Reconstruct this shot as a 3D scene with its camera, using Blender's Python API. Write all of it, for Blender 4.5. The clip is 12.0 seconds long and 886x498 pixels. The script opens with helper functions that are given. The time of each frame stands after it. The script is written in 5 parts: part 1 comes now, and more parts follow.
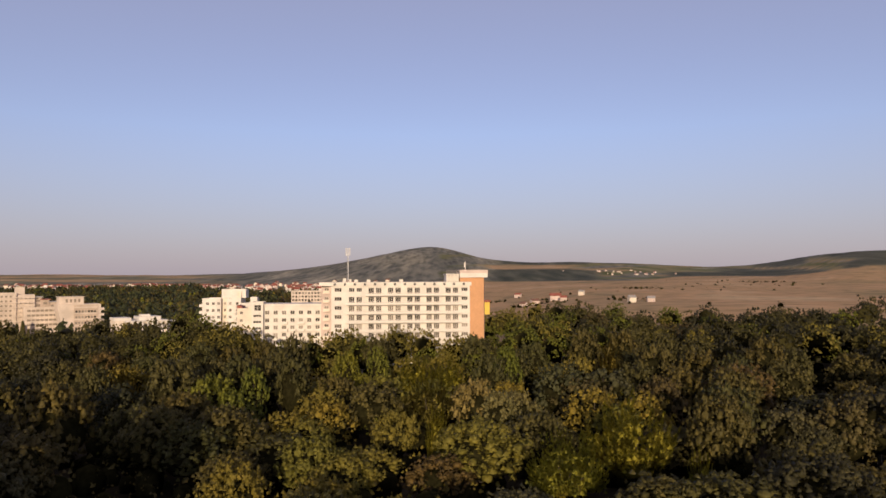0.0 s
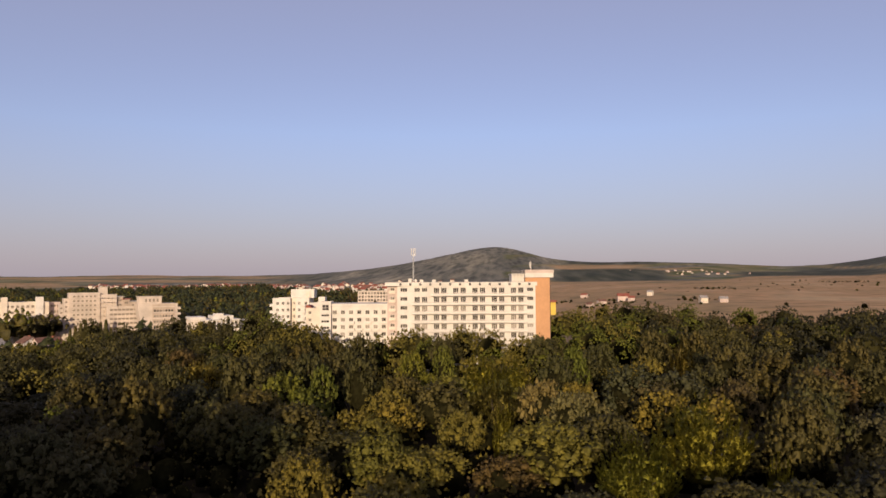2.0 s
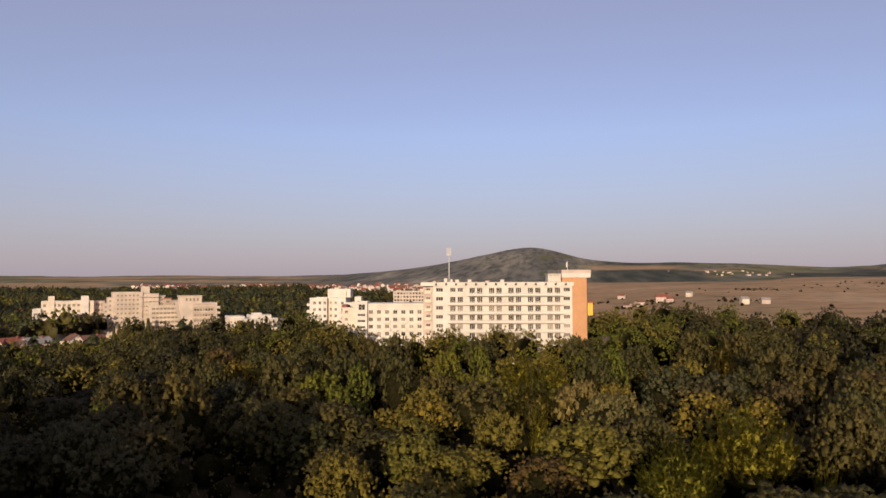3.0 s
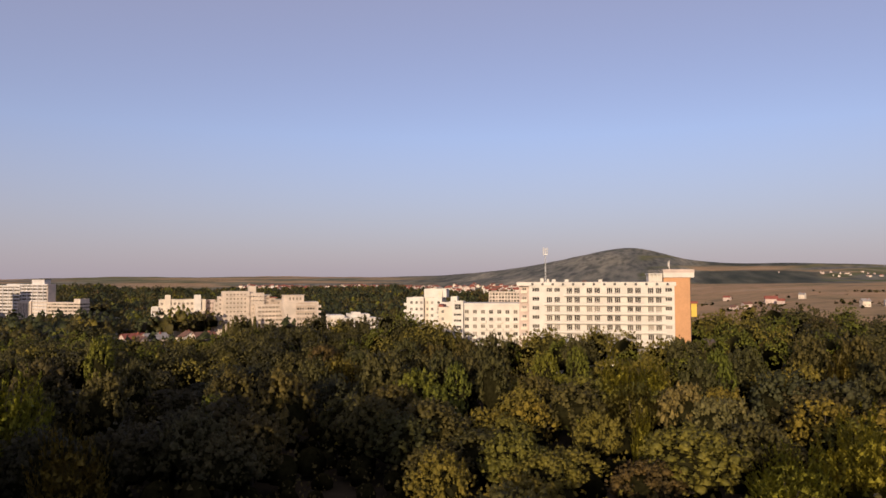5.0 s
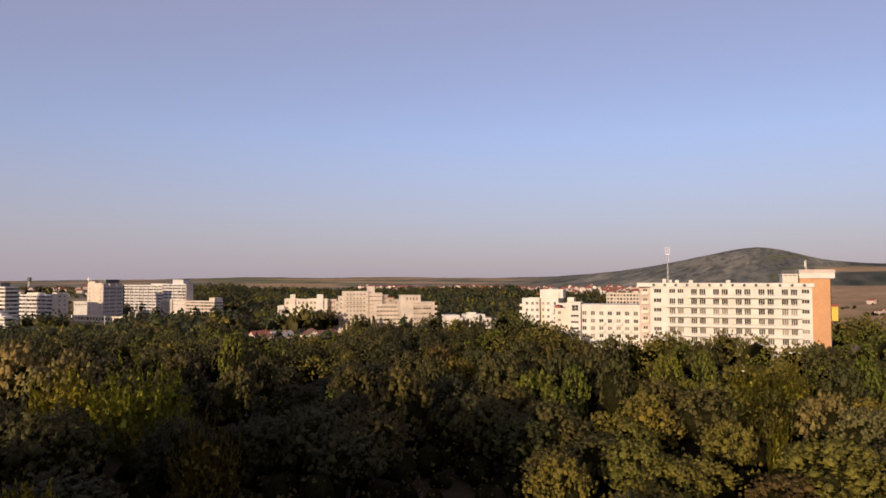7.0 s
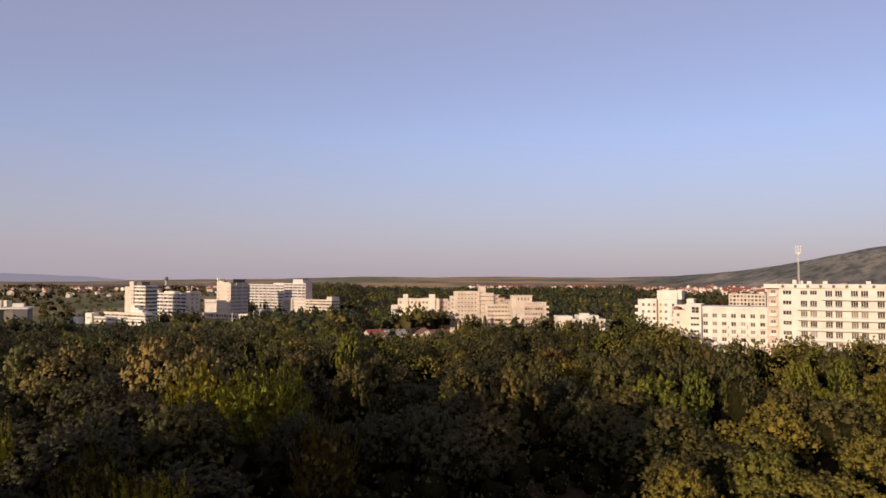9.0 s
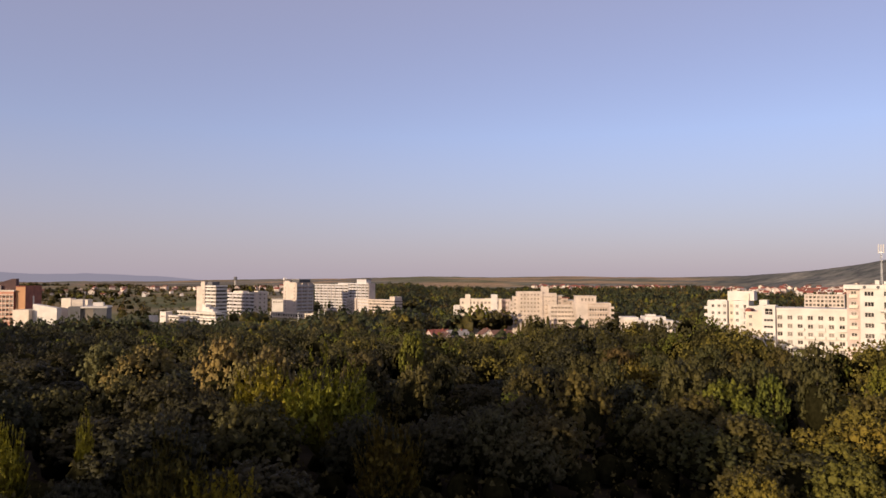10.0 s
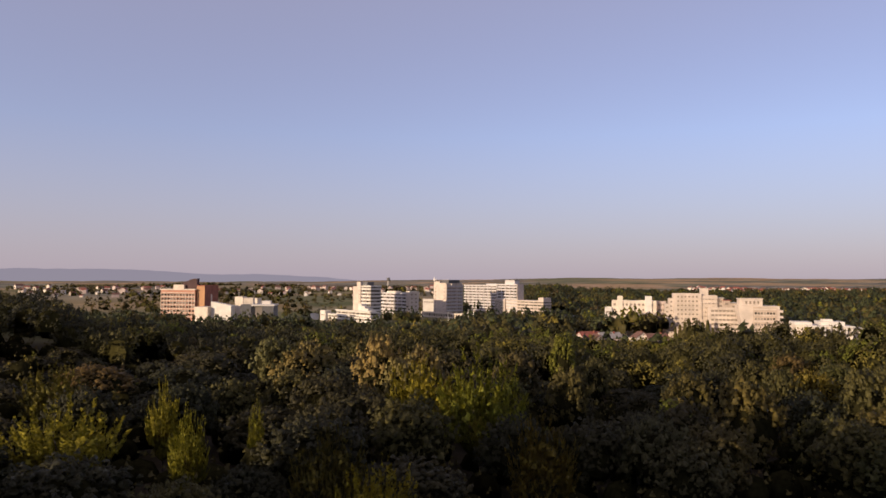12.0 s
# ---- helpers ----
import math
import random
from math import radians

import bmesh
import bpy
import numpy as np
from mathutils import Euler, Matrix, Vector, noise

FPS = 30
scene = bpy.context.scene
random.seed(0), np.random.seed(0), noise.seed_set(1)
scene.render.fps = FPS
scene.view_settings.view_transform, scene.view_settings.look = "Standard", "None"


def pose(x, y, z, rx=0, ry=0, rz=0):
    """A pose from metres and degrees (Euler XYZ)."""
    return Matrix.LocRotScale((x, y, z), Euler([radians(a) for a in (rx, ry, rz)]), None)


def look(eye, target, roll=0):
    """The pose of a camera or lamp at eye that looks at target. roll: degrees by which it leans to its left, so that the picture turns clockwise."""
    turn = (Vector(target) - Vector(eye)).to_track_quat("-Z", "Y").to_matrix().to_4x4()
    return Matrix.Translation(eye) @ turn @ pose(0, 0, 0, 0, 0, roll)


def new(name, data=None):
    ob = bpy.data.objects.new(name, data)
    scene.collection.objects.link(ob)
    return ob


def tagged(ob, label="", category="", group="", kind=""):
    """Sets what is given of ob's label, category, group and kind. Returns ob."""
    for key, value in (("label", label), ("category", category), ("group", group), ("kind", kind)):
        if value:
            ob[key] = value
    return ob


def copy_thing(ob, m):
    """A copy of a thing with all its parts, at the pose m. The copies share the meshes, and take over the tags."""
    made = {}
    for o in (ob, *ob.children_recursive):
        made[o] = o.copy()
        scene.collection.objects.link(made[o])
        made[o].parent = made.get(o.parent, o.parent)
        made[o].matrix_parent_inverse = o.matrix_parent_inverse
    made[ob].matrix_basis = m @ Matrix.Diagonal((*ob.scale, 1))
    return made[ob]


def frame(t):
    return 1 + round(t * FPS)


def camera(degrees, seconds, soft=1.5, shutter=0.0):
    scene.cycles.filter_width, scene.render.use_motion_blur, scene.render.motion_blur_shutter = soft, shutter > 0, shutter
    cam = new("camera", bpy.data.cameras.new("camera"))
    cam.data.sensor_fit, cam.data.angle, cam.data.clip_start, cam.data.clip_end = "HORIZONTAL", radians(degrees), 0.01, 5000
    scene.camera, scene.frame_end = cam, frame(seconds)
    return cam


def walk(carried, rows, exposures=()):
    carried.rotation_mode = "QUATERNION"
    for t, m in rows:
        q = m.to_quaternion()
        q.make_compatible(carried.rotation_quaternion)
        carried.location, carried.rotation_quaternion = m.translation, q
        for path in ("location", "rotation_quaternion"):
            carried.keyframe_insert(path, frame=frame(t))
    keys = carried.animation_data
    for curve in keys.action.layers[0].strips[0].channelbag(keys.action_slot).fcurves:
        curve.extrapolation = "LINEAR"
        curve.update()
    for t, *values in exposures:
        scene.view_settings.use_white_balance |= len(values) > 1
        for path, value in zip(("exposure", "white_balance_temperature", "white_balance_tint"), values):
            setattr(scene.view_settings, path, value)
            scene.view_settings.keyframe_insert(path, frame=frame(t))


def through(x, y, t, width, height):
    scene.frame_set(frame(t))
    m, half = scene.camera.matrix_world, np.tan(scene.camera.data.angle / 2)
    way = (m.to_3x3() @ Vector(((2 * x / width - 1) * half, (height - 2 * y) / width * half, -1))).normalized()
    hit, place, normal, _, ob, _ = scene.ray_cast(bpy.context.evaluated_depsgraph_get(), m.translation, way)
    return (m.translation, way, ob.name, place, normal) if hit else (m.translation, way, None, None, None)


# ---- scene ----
cam = camera(64.35, 12.0, soft=1.6)
PATH = [
    (0, pose(-0.00, 0.00, 32.00, 92.30, 0, 0.00) @ pose(0, 0, 0, 0, 0, -0.16)),
    (0.5, pose(-0.02, 0.07, 31.92, 92.33, 0, 1.43) @ pose(0, 0, 0, 0, 0, -0.18)),
    (1, pose(-0.09, 0.07, 31.90, 92.34, 0, 2.78) @ pose(0, 0, 0, 0, 0, -0.18)),
    (1.5, pose(-0.13, 0.27, 31.94, 92.33, 0, 4.11) @ pose(0, 0, 0, 0, 0, -0.24)),
    (2, pose(-0.23, 0.36, 31.92, 92.34, 0, 5.23) @ pose(0, 0, 0, 0, 0, -0.24)),
    (2.5, pose(-0.39, 0.53, 31.80, 92.38, 0, 6.66) @ pose(0, 0, 0, 0, 0, -0.17)),
    (4.5, pose(-0.68, 0.74, 31.43, 92.44, 0, 13.28) @ pose(0, 0, 0, 0, 0, -0.12)),
    (5, pose(-0.80, 0.93, 31.25, 92.50, 0, 15.80) @ pose(0, 0, 0, 0, 0, -0.07)),
    (5.5, pose(-0.92, 0.99, 31.13, 92.53, 0, 18.16) @ pose(0, 0, 0, 0, 0, -0.03)),
    (6, pose(-1.16, 1.32, 31.08, 92.55, 0, 20.44) @ pose(0, 0, 0, 0, 0, 0.02)),
    (6.5, pose(-1.33, 1.43, 31.05, 92.57, 0, 22.77) @ pose(0, 0, 0, 0, 0, 0.03)),
    (7, pose(-1.57, 1.71, 31.09, 92.57, 0, 25.07) @ pose(0, 0, 0, 0, 0, 0.05)),
    (9, pose(-2.09, 2.21, 31.37, 92.52, 0, 34.05) @ pose(0, 0, 0, 0, 0, 0.14)),
    (9.5, pose(-2.33, 2.47, 31.51, 92.50, 0, 36.52) @ pose(0, 0, 0, 0, 0, 0.13)),
    (10, pose(-2.55, 2.63, 31.60, 92.49, 0, 39.08) @ pose(0, 0, 0, 0, 0, 0.14)),
    (10.5, pose(-2.96, 2.73, 31.62, 92.49, 0, 41.84) @ pose(0, 0, 0, 0, 0, 0.20)),
    (11, pose(-3.32, 2.87, 31.58, 92.50, 0, 44.88) @ pose(0, 0, 0, 0, 0, 0.20)),
    (11.5, pose(-3.60, 3.03, 31.53, 92.52, 0, 48.02) @ pose(0, 0, 0, 0, 0, 0.29)),
    (12, pose(-3.79, 3.04, 31.40, 92.53, 0, 51.05) @ pose(0, 0, 0, 0, 0, 0.32)),
]
walk(cam, PATH, exposures=[(0.0, -0.05, 6520, 11), (5.5, -0.04, 6480, 11.5), (12.0, 0.12, 6460, 13)])

# ---- light ----
SUN_AZ, SUN_EL = 179.0, 10.5        # degrees, counter-clockwise from +y, and above the horizon
world = bpy.data.worlds.new("evening_sky")
scene.world = world
world.use_nodes = True
wt = world.node_tree
sky = wt.nodes.new("ShaderNodeTexSky")
sky.sky_type = "NISHITA"
sky.sun_disc = False
sky.sun_elevation = radians(SUN_EL)
sky.sun_rotation = radians(360 - SUN_AZ)
sky.altitude, sky.air_density, sky.dust_density, sky.ozone_density = 300, 1.0, 0.6, 3.0
# evening haze: mauve and dense at the horizon, thinning upwards
height = wt.nodes.new("ShaderNodeSeparateXYZ")
wt.links.new(wt.nodes.new("ShaderNodeTexCoord").outputs["Generated"], height.inputs[0])
veil = wt.nodes.new("ShaderNodeValToRGB")
for stop, (at_z, amount) in zip([veil.color_ramp.elements[0], veil.color_ramp.elements[1], veil.color_ramp.elements.new(0.08), veil.color_ramp.elements.new(0.2)],
                                ((0.0, 0.93), (0.5, 0.34), (0.08, 0.74), (0.2, 0.46))):
    stop.position, stop.color = at_z, (amount, amount, amount, 1)
wt.links.new(height.outputs["Z"], veil.inputs[0])
tint = wt.nodes.new("ShaderNodeMixRGB")
tint.blend_type = "MULTIPLY"
tint.inputs[0].default_value, tint.inputs[2].default_value = 1.0, (1.50, 1.27, 1.43, 1)
wt.links.new(sky.outputs[0], tint.inputs[1])
hazed = wt.nodes.new("ShaderNodeMixRGB")
hazed.inputs[2].default_value = (2.62, 2.28, 2.66, 1)
wt.links.new(veil.outputs[0], hazed.inputs[0])
wt.links.new(tint.outputs[0], hazed.inputs[1])
wt.links.new(hazed.outputs[0], wt.nodes["Background"].inputs["Color"])
wt.nodes["Background"].inputs["Strength"].default_value = 0.15

sun = new("sun", bpy.data.lights.new("sun", "SUN"))
sun.data.energy, sun.data.angle, sun.data.color = 5.0, radians(0.5), (1.0, 0.79, 0.55)
s_az, s_el = radians(SUN_AZ), radians(SUN_EL)
sun.matrix_world = look(Vector((-math.sin(s_az) * math.cos(s_el), math.cos(s_az) * math.cos(s_el), math.sin(s_el))) * 500, (0, 0, 0))

# ---- materials ----
def material(name, rough=0.8, metal=0.0):
    m = bpy.data.materials.new(name)
    m.use_nodes = True
    b = m.node_tree.nodes["Principled BSDF"]
    b.inputs["Roughness"].default_value, b.inputs["Metallic"].default_value = rough, metal
    return m, m.node_tree, b


def node(nt, kind, **values):
    n = nt.nodes.new(kind)
    for key, value in values.items():
        n.inputs[key].default_value = value
    return n


def ramp(nt, fac, stops):
    r = nt.nodes.new("ShaderNodeValToRGB")
    e = r.color_ramp.elements
    while len(e) < len(stops):
        e.new(0.5)
    for k, (p, c) in enumerate(stops):
        e[k].position, e[k].color = p, (*c, 1)
    nt.links.new(fac, r.inputs[0])
    return r.outputs[0]


def mix(nt, kind, fac, a, b):
    n = nt.nodes.new("ShaderNodeMixRGB")
    n.blend_type = kind
    for sock, v in zip(n.inputs, (fac, a, b)):
        if isinstance(v, (int, float)):
            sock.default_value = v
        elif isinstance(v, tuple):
            sock.default_value = (*v, 1)
        else:
            nt.links.new(v, sock)
    return n.outputs[0]


def noise_of(nt, scale, detail=4.0, vector=None):
    n = node(nt, "ShaderNodeTexNoise", Scale=scale, Detail=detail)
    if vector is None:
        vector = nt.nodes.new("ShaderNodeTexCoord").outputs["Object"]
    nt.links.new(vector, n.inputs["Vector"])
    return n.outputs["Fac"]


def plain(name, colour, rough=0.85, dirt=0.25, scale=0.25, bump=0.15, metal=0.0):
    """Painted, plastered or concrete surface: broad stains, fine grain and a little relief."""
    m, nt, b = material(name, rough, metal)
    dark = tuple(c * (1 - dirt) for c in colour)
    broad = ramp(nt, noise_of(nt, scale, 5), [(0.35, dark), (0.62, colour)])
    fine = ramp(nt, noise_of(nt, scale * 14, 3), [(0.3, (0.88,) * 3), (0.7, (1.0,) * 3)])
    nt.links.new(mix(nt, "MULTIPLY", 1.0, broad, fine), b.inputs["Base Color"])
    if bump:
        bp = node(nt, "ShaderNodeBump", Strength=bump, Distance=0.03)
        nt.links.new(noise_of(nt, scale * 20, 4), bp.inputs["Height"])
        nt.links.new(bp.outputs[0], b.inputs["Normal"])
    return m


def leaf_material(name, dark, mid, light, through=0.3):
    """Foliage: every tuft its own shade, every tree its own tone, some light passing through."""
    m, nt, b = material(name, 0.6)
    b.inputs["Specular IOR Level"].default_value = 0.25
    geo = nt.nodes.new("ShaderNodeNewGeometry")
    info = nt.nodes.new("ShaderNodeObjectInfo")
    tone = ramp(nt, geo.outputs["Random Per Island"], [(0.0, tuple(0.25 * a + 0.75 * b for a, b in zip(dark, mid))), (0.5, mid), (1.0, tuple(0.25 * a + 0.75 * b for a, b in zip(light, mid)))])
    bunch = ramp(nt, noise_of(nt, 2.2, 3), [(0.34, (0.72, 0.72, 0.72)), (0.52, (1.0, 1.0, 1.0)), (0.68, (1.28, 1.26, 1.2))])
    tone = mix(nt, "MULTIPLY", 1.0, tone, bunch)
    patch = ramp(nt, noise_of(nt, 0.45, 4), [(0.32, (0.66, 0.69, 0.64)), (0.52, (1.0, 1.0, 1.0)), (0.70, (1.34, 1.30, 1.2))])
    tree = ramp(nt, info.outputs["Random"], [(0.0, (0.74, 0.84, 0.8)), (0.5, (1.0, 1.0, 1.0)), (1.0, (1.22, 1.08, 0.85))])
    col = mix(nt, "MULTIPLY", 1.0, mix(nt, "MULTIPLY", 1.0, tone, patch), tree)
    nt.links.new(col, b.inputs["Base Color"])
    relief = node(nt, "ShaderNodeBump", Strength=0.9, Distance=0.12)
    nt.links.new(noise_of(nt, 4.5, 2), relief.inputs["Height"])
    nt.links.new(relief.outputs[0], b.inputs["Normal"])
    tr = nt.nodes.new("ShaderNodeBsdfTranslucent")
    nt.links.new(col, tr.inputs["Color"])
    ms = nt.nodes.new("ShaderNodeMixShader")
    ms.inputs[0].default_value = through
    nt.links.new(b.outputs[0], ms.inputs[1])
    nt.links.new(tr.outputs[0], ms.inputs[2])
    nt.links.new(ms.outputs[0], nt.nodes["Material Output"].inputs["Surface"])
    return m


WHITE = plain("white_plaster", (0.71, 0.65, 0.57), dirt=0.16)
CREAM = plain("cream_plaster", (0.74, 0.63, 0.50), dirt=0.18)
PINKISH = plain("pink_grey_render", (0.60, 0.47, 0.40), dirt=0.2)
# pale grey for far hotels, dulled to carry some distance haze
PALE = plain("haze_dulled_render", (0.63, 0.58, 0.55), dirt=0.18)
TAN = plain("tan_concrete", (0.56, 0.44, 0.34), dirt=0.25)
TANLIGHT = plain("light_tan_concrete", (0.64, 0.53, 0.43), dirt=0.2)
ORANGE = plain("orange_paint", (0.55, 0.29, 0.14), dirt=0.16, scale=0.12)
YELLOW = plain("yellow_paint", (0.72, 0.48, 0.08), dirt=0.15)
BRICK = plain("red_brick_cladding", (0.30, 0.10, 0.06), dirt=0.3)
SALMON = plain("salmon_render", (0.58, 0.28, 0.18), dirt=0.15)
GREY = plain("grey_cladding", (0.13, 0.125, 0.125), dirt=0.2)
MAROON = plain("dark_maroon_cladding", (0.09, 0.045, 0.04), dirt=0.2)
ROOFING = plain("roof_felt", (0.30, 0.27, 0.25), dirt=0.3)
STEEL = plain("galvanised_steel", (0.55, 0.54, 0.52), rough=0.45, dirt=0.2, metal=0.6)
DARKSTEEL = plain("dark_railing_steel", (0.06, 0.05, 0.05), rough=0.5, dirt=0.2)
TILES = plain("red_roof_tiles", (0.30, 0.09, 0.06), dirt=0.35, scale=0.8)
FRAME = plain("window_frame_paint", (0.62, 0.56, 0.49), dirt=0.1)
BARK = plain("bark", (0.10, 0.075, 0.055), dirt=0.5, scale=1.5, bump=0.6)
CONCRETE = plain("weathered_concrete", (0.42, 0.38, 0.34), dirt=0.3)


def glass_material():
    m, nt, b = material("dark_window_glass", 0.08)
    info = nt.nodes.new("ShaderNodeObjectInfo")
    nt.links.new(ramp(nt, info.outputs["Random"], [(0.0, (0.03, 0.026, 0.022)), (0.3, (0.07, 0.06, 0.05)), (0.6, (0.15, 0.128, 0.105)), (1.0, (0.32, 0.275, 0.23))]), b.inputs["Base Color"])
    b.inputs["Specular IOR Level"].default_value = 0.6
    return m


GLASS = glass_material()
DARKPANE = plain("unlit_window_glass", (0.05, 0.044, 0.04), rough=0.1, dirt=0.6, scale=0.6, bump=0.0)

OAK = leaf_material("oak_leaves", (0.041, 0.036, 0.010), (0.090, 0.077, 0.021), (0.155, 0.130, 0.041))
OLIVE = leaf_material("olive_leaves", (0.088, 0.071, 0.011), (0.192, 0.155, 0.025), (0.28, 0.225, 0.043))
# leaf colour darkened so that shaded parts of the wood come out dark
DARKENED_LEAF = leaf_material("darkened_leaves", (0.019, 0.018, 0.007), (0.040, 0.036, 0.013), (0.072, 0.064, 0.025), 0.2)
BROWN = leaf_material("turning_leaves", (0.055, 0.040, 0.013), (0.105, 0.074, 0.024), (0.150, 0.106, 0.038))
GOLD = leaf_material("yellow_green_leaves", (0.20, 0.175, 0.018), (0.38, 0.33, 0.036), (0.52, 0.46, 0.07), 0.45)
FRESH = leaf_material("fresh_green_leaves", (0.060, 0.068, 0.008), (0.140, 0.142, 0.016), (0.21, 0.205, 0.028))
GREYLEAF = leaf_material("grey_green_leaves", (0.085, 0.070, 0.024), (0.185, 0.150, 0.050), (0.29, 0.24, 0.095))
# colours of the added crown cores: inner shade painted as dark foliage
CORELIGHT = plain("yellow_shade_core", (0.11, 0.092, 0.014), rough=1.0, dirt=0.5, scale=1.2, bump=0.0)
COREMID = plain("far_shade_core", (0.050, 0.044, 0.015), rough=1.0, dirt=0.4, scale=0.5, bump=0.0)
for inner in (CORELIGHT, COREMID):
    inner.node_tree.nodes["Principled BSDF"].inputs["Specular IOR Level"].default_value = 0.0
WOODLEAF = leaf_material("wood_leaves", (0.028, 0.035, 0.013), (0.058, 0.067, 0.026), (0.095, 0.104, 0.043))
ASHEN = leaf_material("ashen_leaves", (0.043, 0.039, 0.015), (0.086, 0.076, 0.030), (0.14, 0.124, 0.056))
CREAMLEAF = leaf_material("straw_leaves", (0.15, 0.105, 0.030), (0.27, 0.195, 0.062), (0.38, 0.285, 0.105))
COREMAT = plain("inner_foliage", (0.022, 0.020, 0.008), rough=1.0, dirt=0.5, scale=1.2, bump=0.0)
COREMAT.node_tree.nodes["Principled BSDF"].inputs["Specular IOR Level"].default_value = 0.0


def ground_material():
    """Dry grassland, meadow and haze-paled scrub woods, blended by the land cover stored on the ground sheet."""
    m, nt, b = material("land", 0.95)
    b.inputs["Specular IOR Level"].default_value = 0.1
    co = nt.nodes.new("ShaderNodeTexCoord").outputs["Object"]
    def cover(name):
        a = nt.nodes.new("ShaderNodeAttribute")
        a.attribute_name = name
        return a.outputs["Fac"]
    dry = mix(nt, "MULTIPLY", 1.0, ramp(nt, noise_of(nt, 0.006, 5, co), [(0.3, (0.22, 0.175, 0.085)), (0.42, (0.36, 0.245, 0.130)), (0.55, (0.42, 0.265, 0.140)), (0.7, (0.50, 0.36, 0.21))]),
              ramp(nt, noise_of(nt, 0.06, 5, co), [(0.3, (0.60, 0.64, 0.60)), (0.5, (0.95, 0.95, 0.93)), (0.68, (1.14, 1.06, 1.0))]))
    scaled = nt.nodes.new("ShaderNodeVectorMath")
    scaled.operation = "MULTIPLY"
    scaled.inputs[1].default_value = (1.0, 0.13, 1.0)
    nt.links.new(co, scaled.inputs[0])
    hill = scaled.outputs[0]
    meadow = ramp(nt, noise_of(nt, 0.01, 6, hill), [(0.34, (0.070, 0.080, 0.030)), (0.46, (0.125, 0.125, 0.050)), (0.58, (0.19, 0.165, 0.08)), (0.72, (0.34, 0.27, 0.16))])
    # scrub woods greyed and paled: distance haze is put into this colour
    wood = mix(nt, "MULTIPLY", 1.0, ramp(nt, noise_of(nt, 0.008, 6, hill), [(0.3, (0.105, 0.102, 0.086)), (0.5, (0.17, 0.16, 0.13)), (0.62, (0.25, 0.225, 0.17)), (0.75, (0.37, 0.325, 0.25))]),
               ramp(nt, noise_of(nt, 0.05, 7, hill), [(0.36, (0.5, 0.52, 0.52)), (0.5, (0.92, 0.92, 0.9)), (0.64, (1.25, 1.22, 1.14))]))
    col = mix(nt, "MIX", cover("dry"), meadow, dry)
    col = mix(nt, "MIX", cover("wooded"), col, wood)
    crowns = ramp(nt, noise_of(nt, 0.03, 6, hill), [(0.34, (0.036, 0.040, 0.028)), (0.52, (0.066, 0.068, 0.046)), (0.68, (0.11, 0.104, 0.07))])
    col = mix(nt, "MIX", cover("closed_wood"), col, crowns)
    # leaf litter under the near woods, darkened to hold some of their shade
    col = mix(nt, "MIX", cover("shaded_litter"), col, ramp(nt, noise_of(nt, 0.4, 4, co), [(0.3, (0.024, 0.019, 0.011)), (0.7, (0.042, 0.032, 0.018))]))
    nt.links.new(col, b.inputs["Base Color"])
    bp = node(nt, "ShaderNodeBump", Strength=0.4, Distance=1.5)
    nt.links.new(noise_of(nt, 0.1, 5, co), bp.inputs["Height"])
    nt.links.new(bp.outputs[0], b.inputs["Normal"])
    return m


LAND = ground_material()


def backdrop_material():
    m, nt, b = material("haze_glow", 1.0)
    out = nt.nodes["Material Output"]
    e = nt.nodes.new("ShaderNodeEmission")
    # distance haze painted as one even glow
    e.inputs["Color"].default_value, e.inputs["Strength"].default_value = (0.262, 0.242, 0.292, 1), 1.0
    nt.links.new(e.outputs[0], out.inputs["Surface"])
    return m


HAZE = backdrop_material()

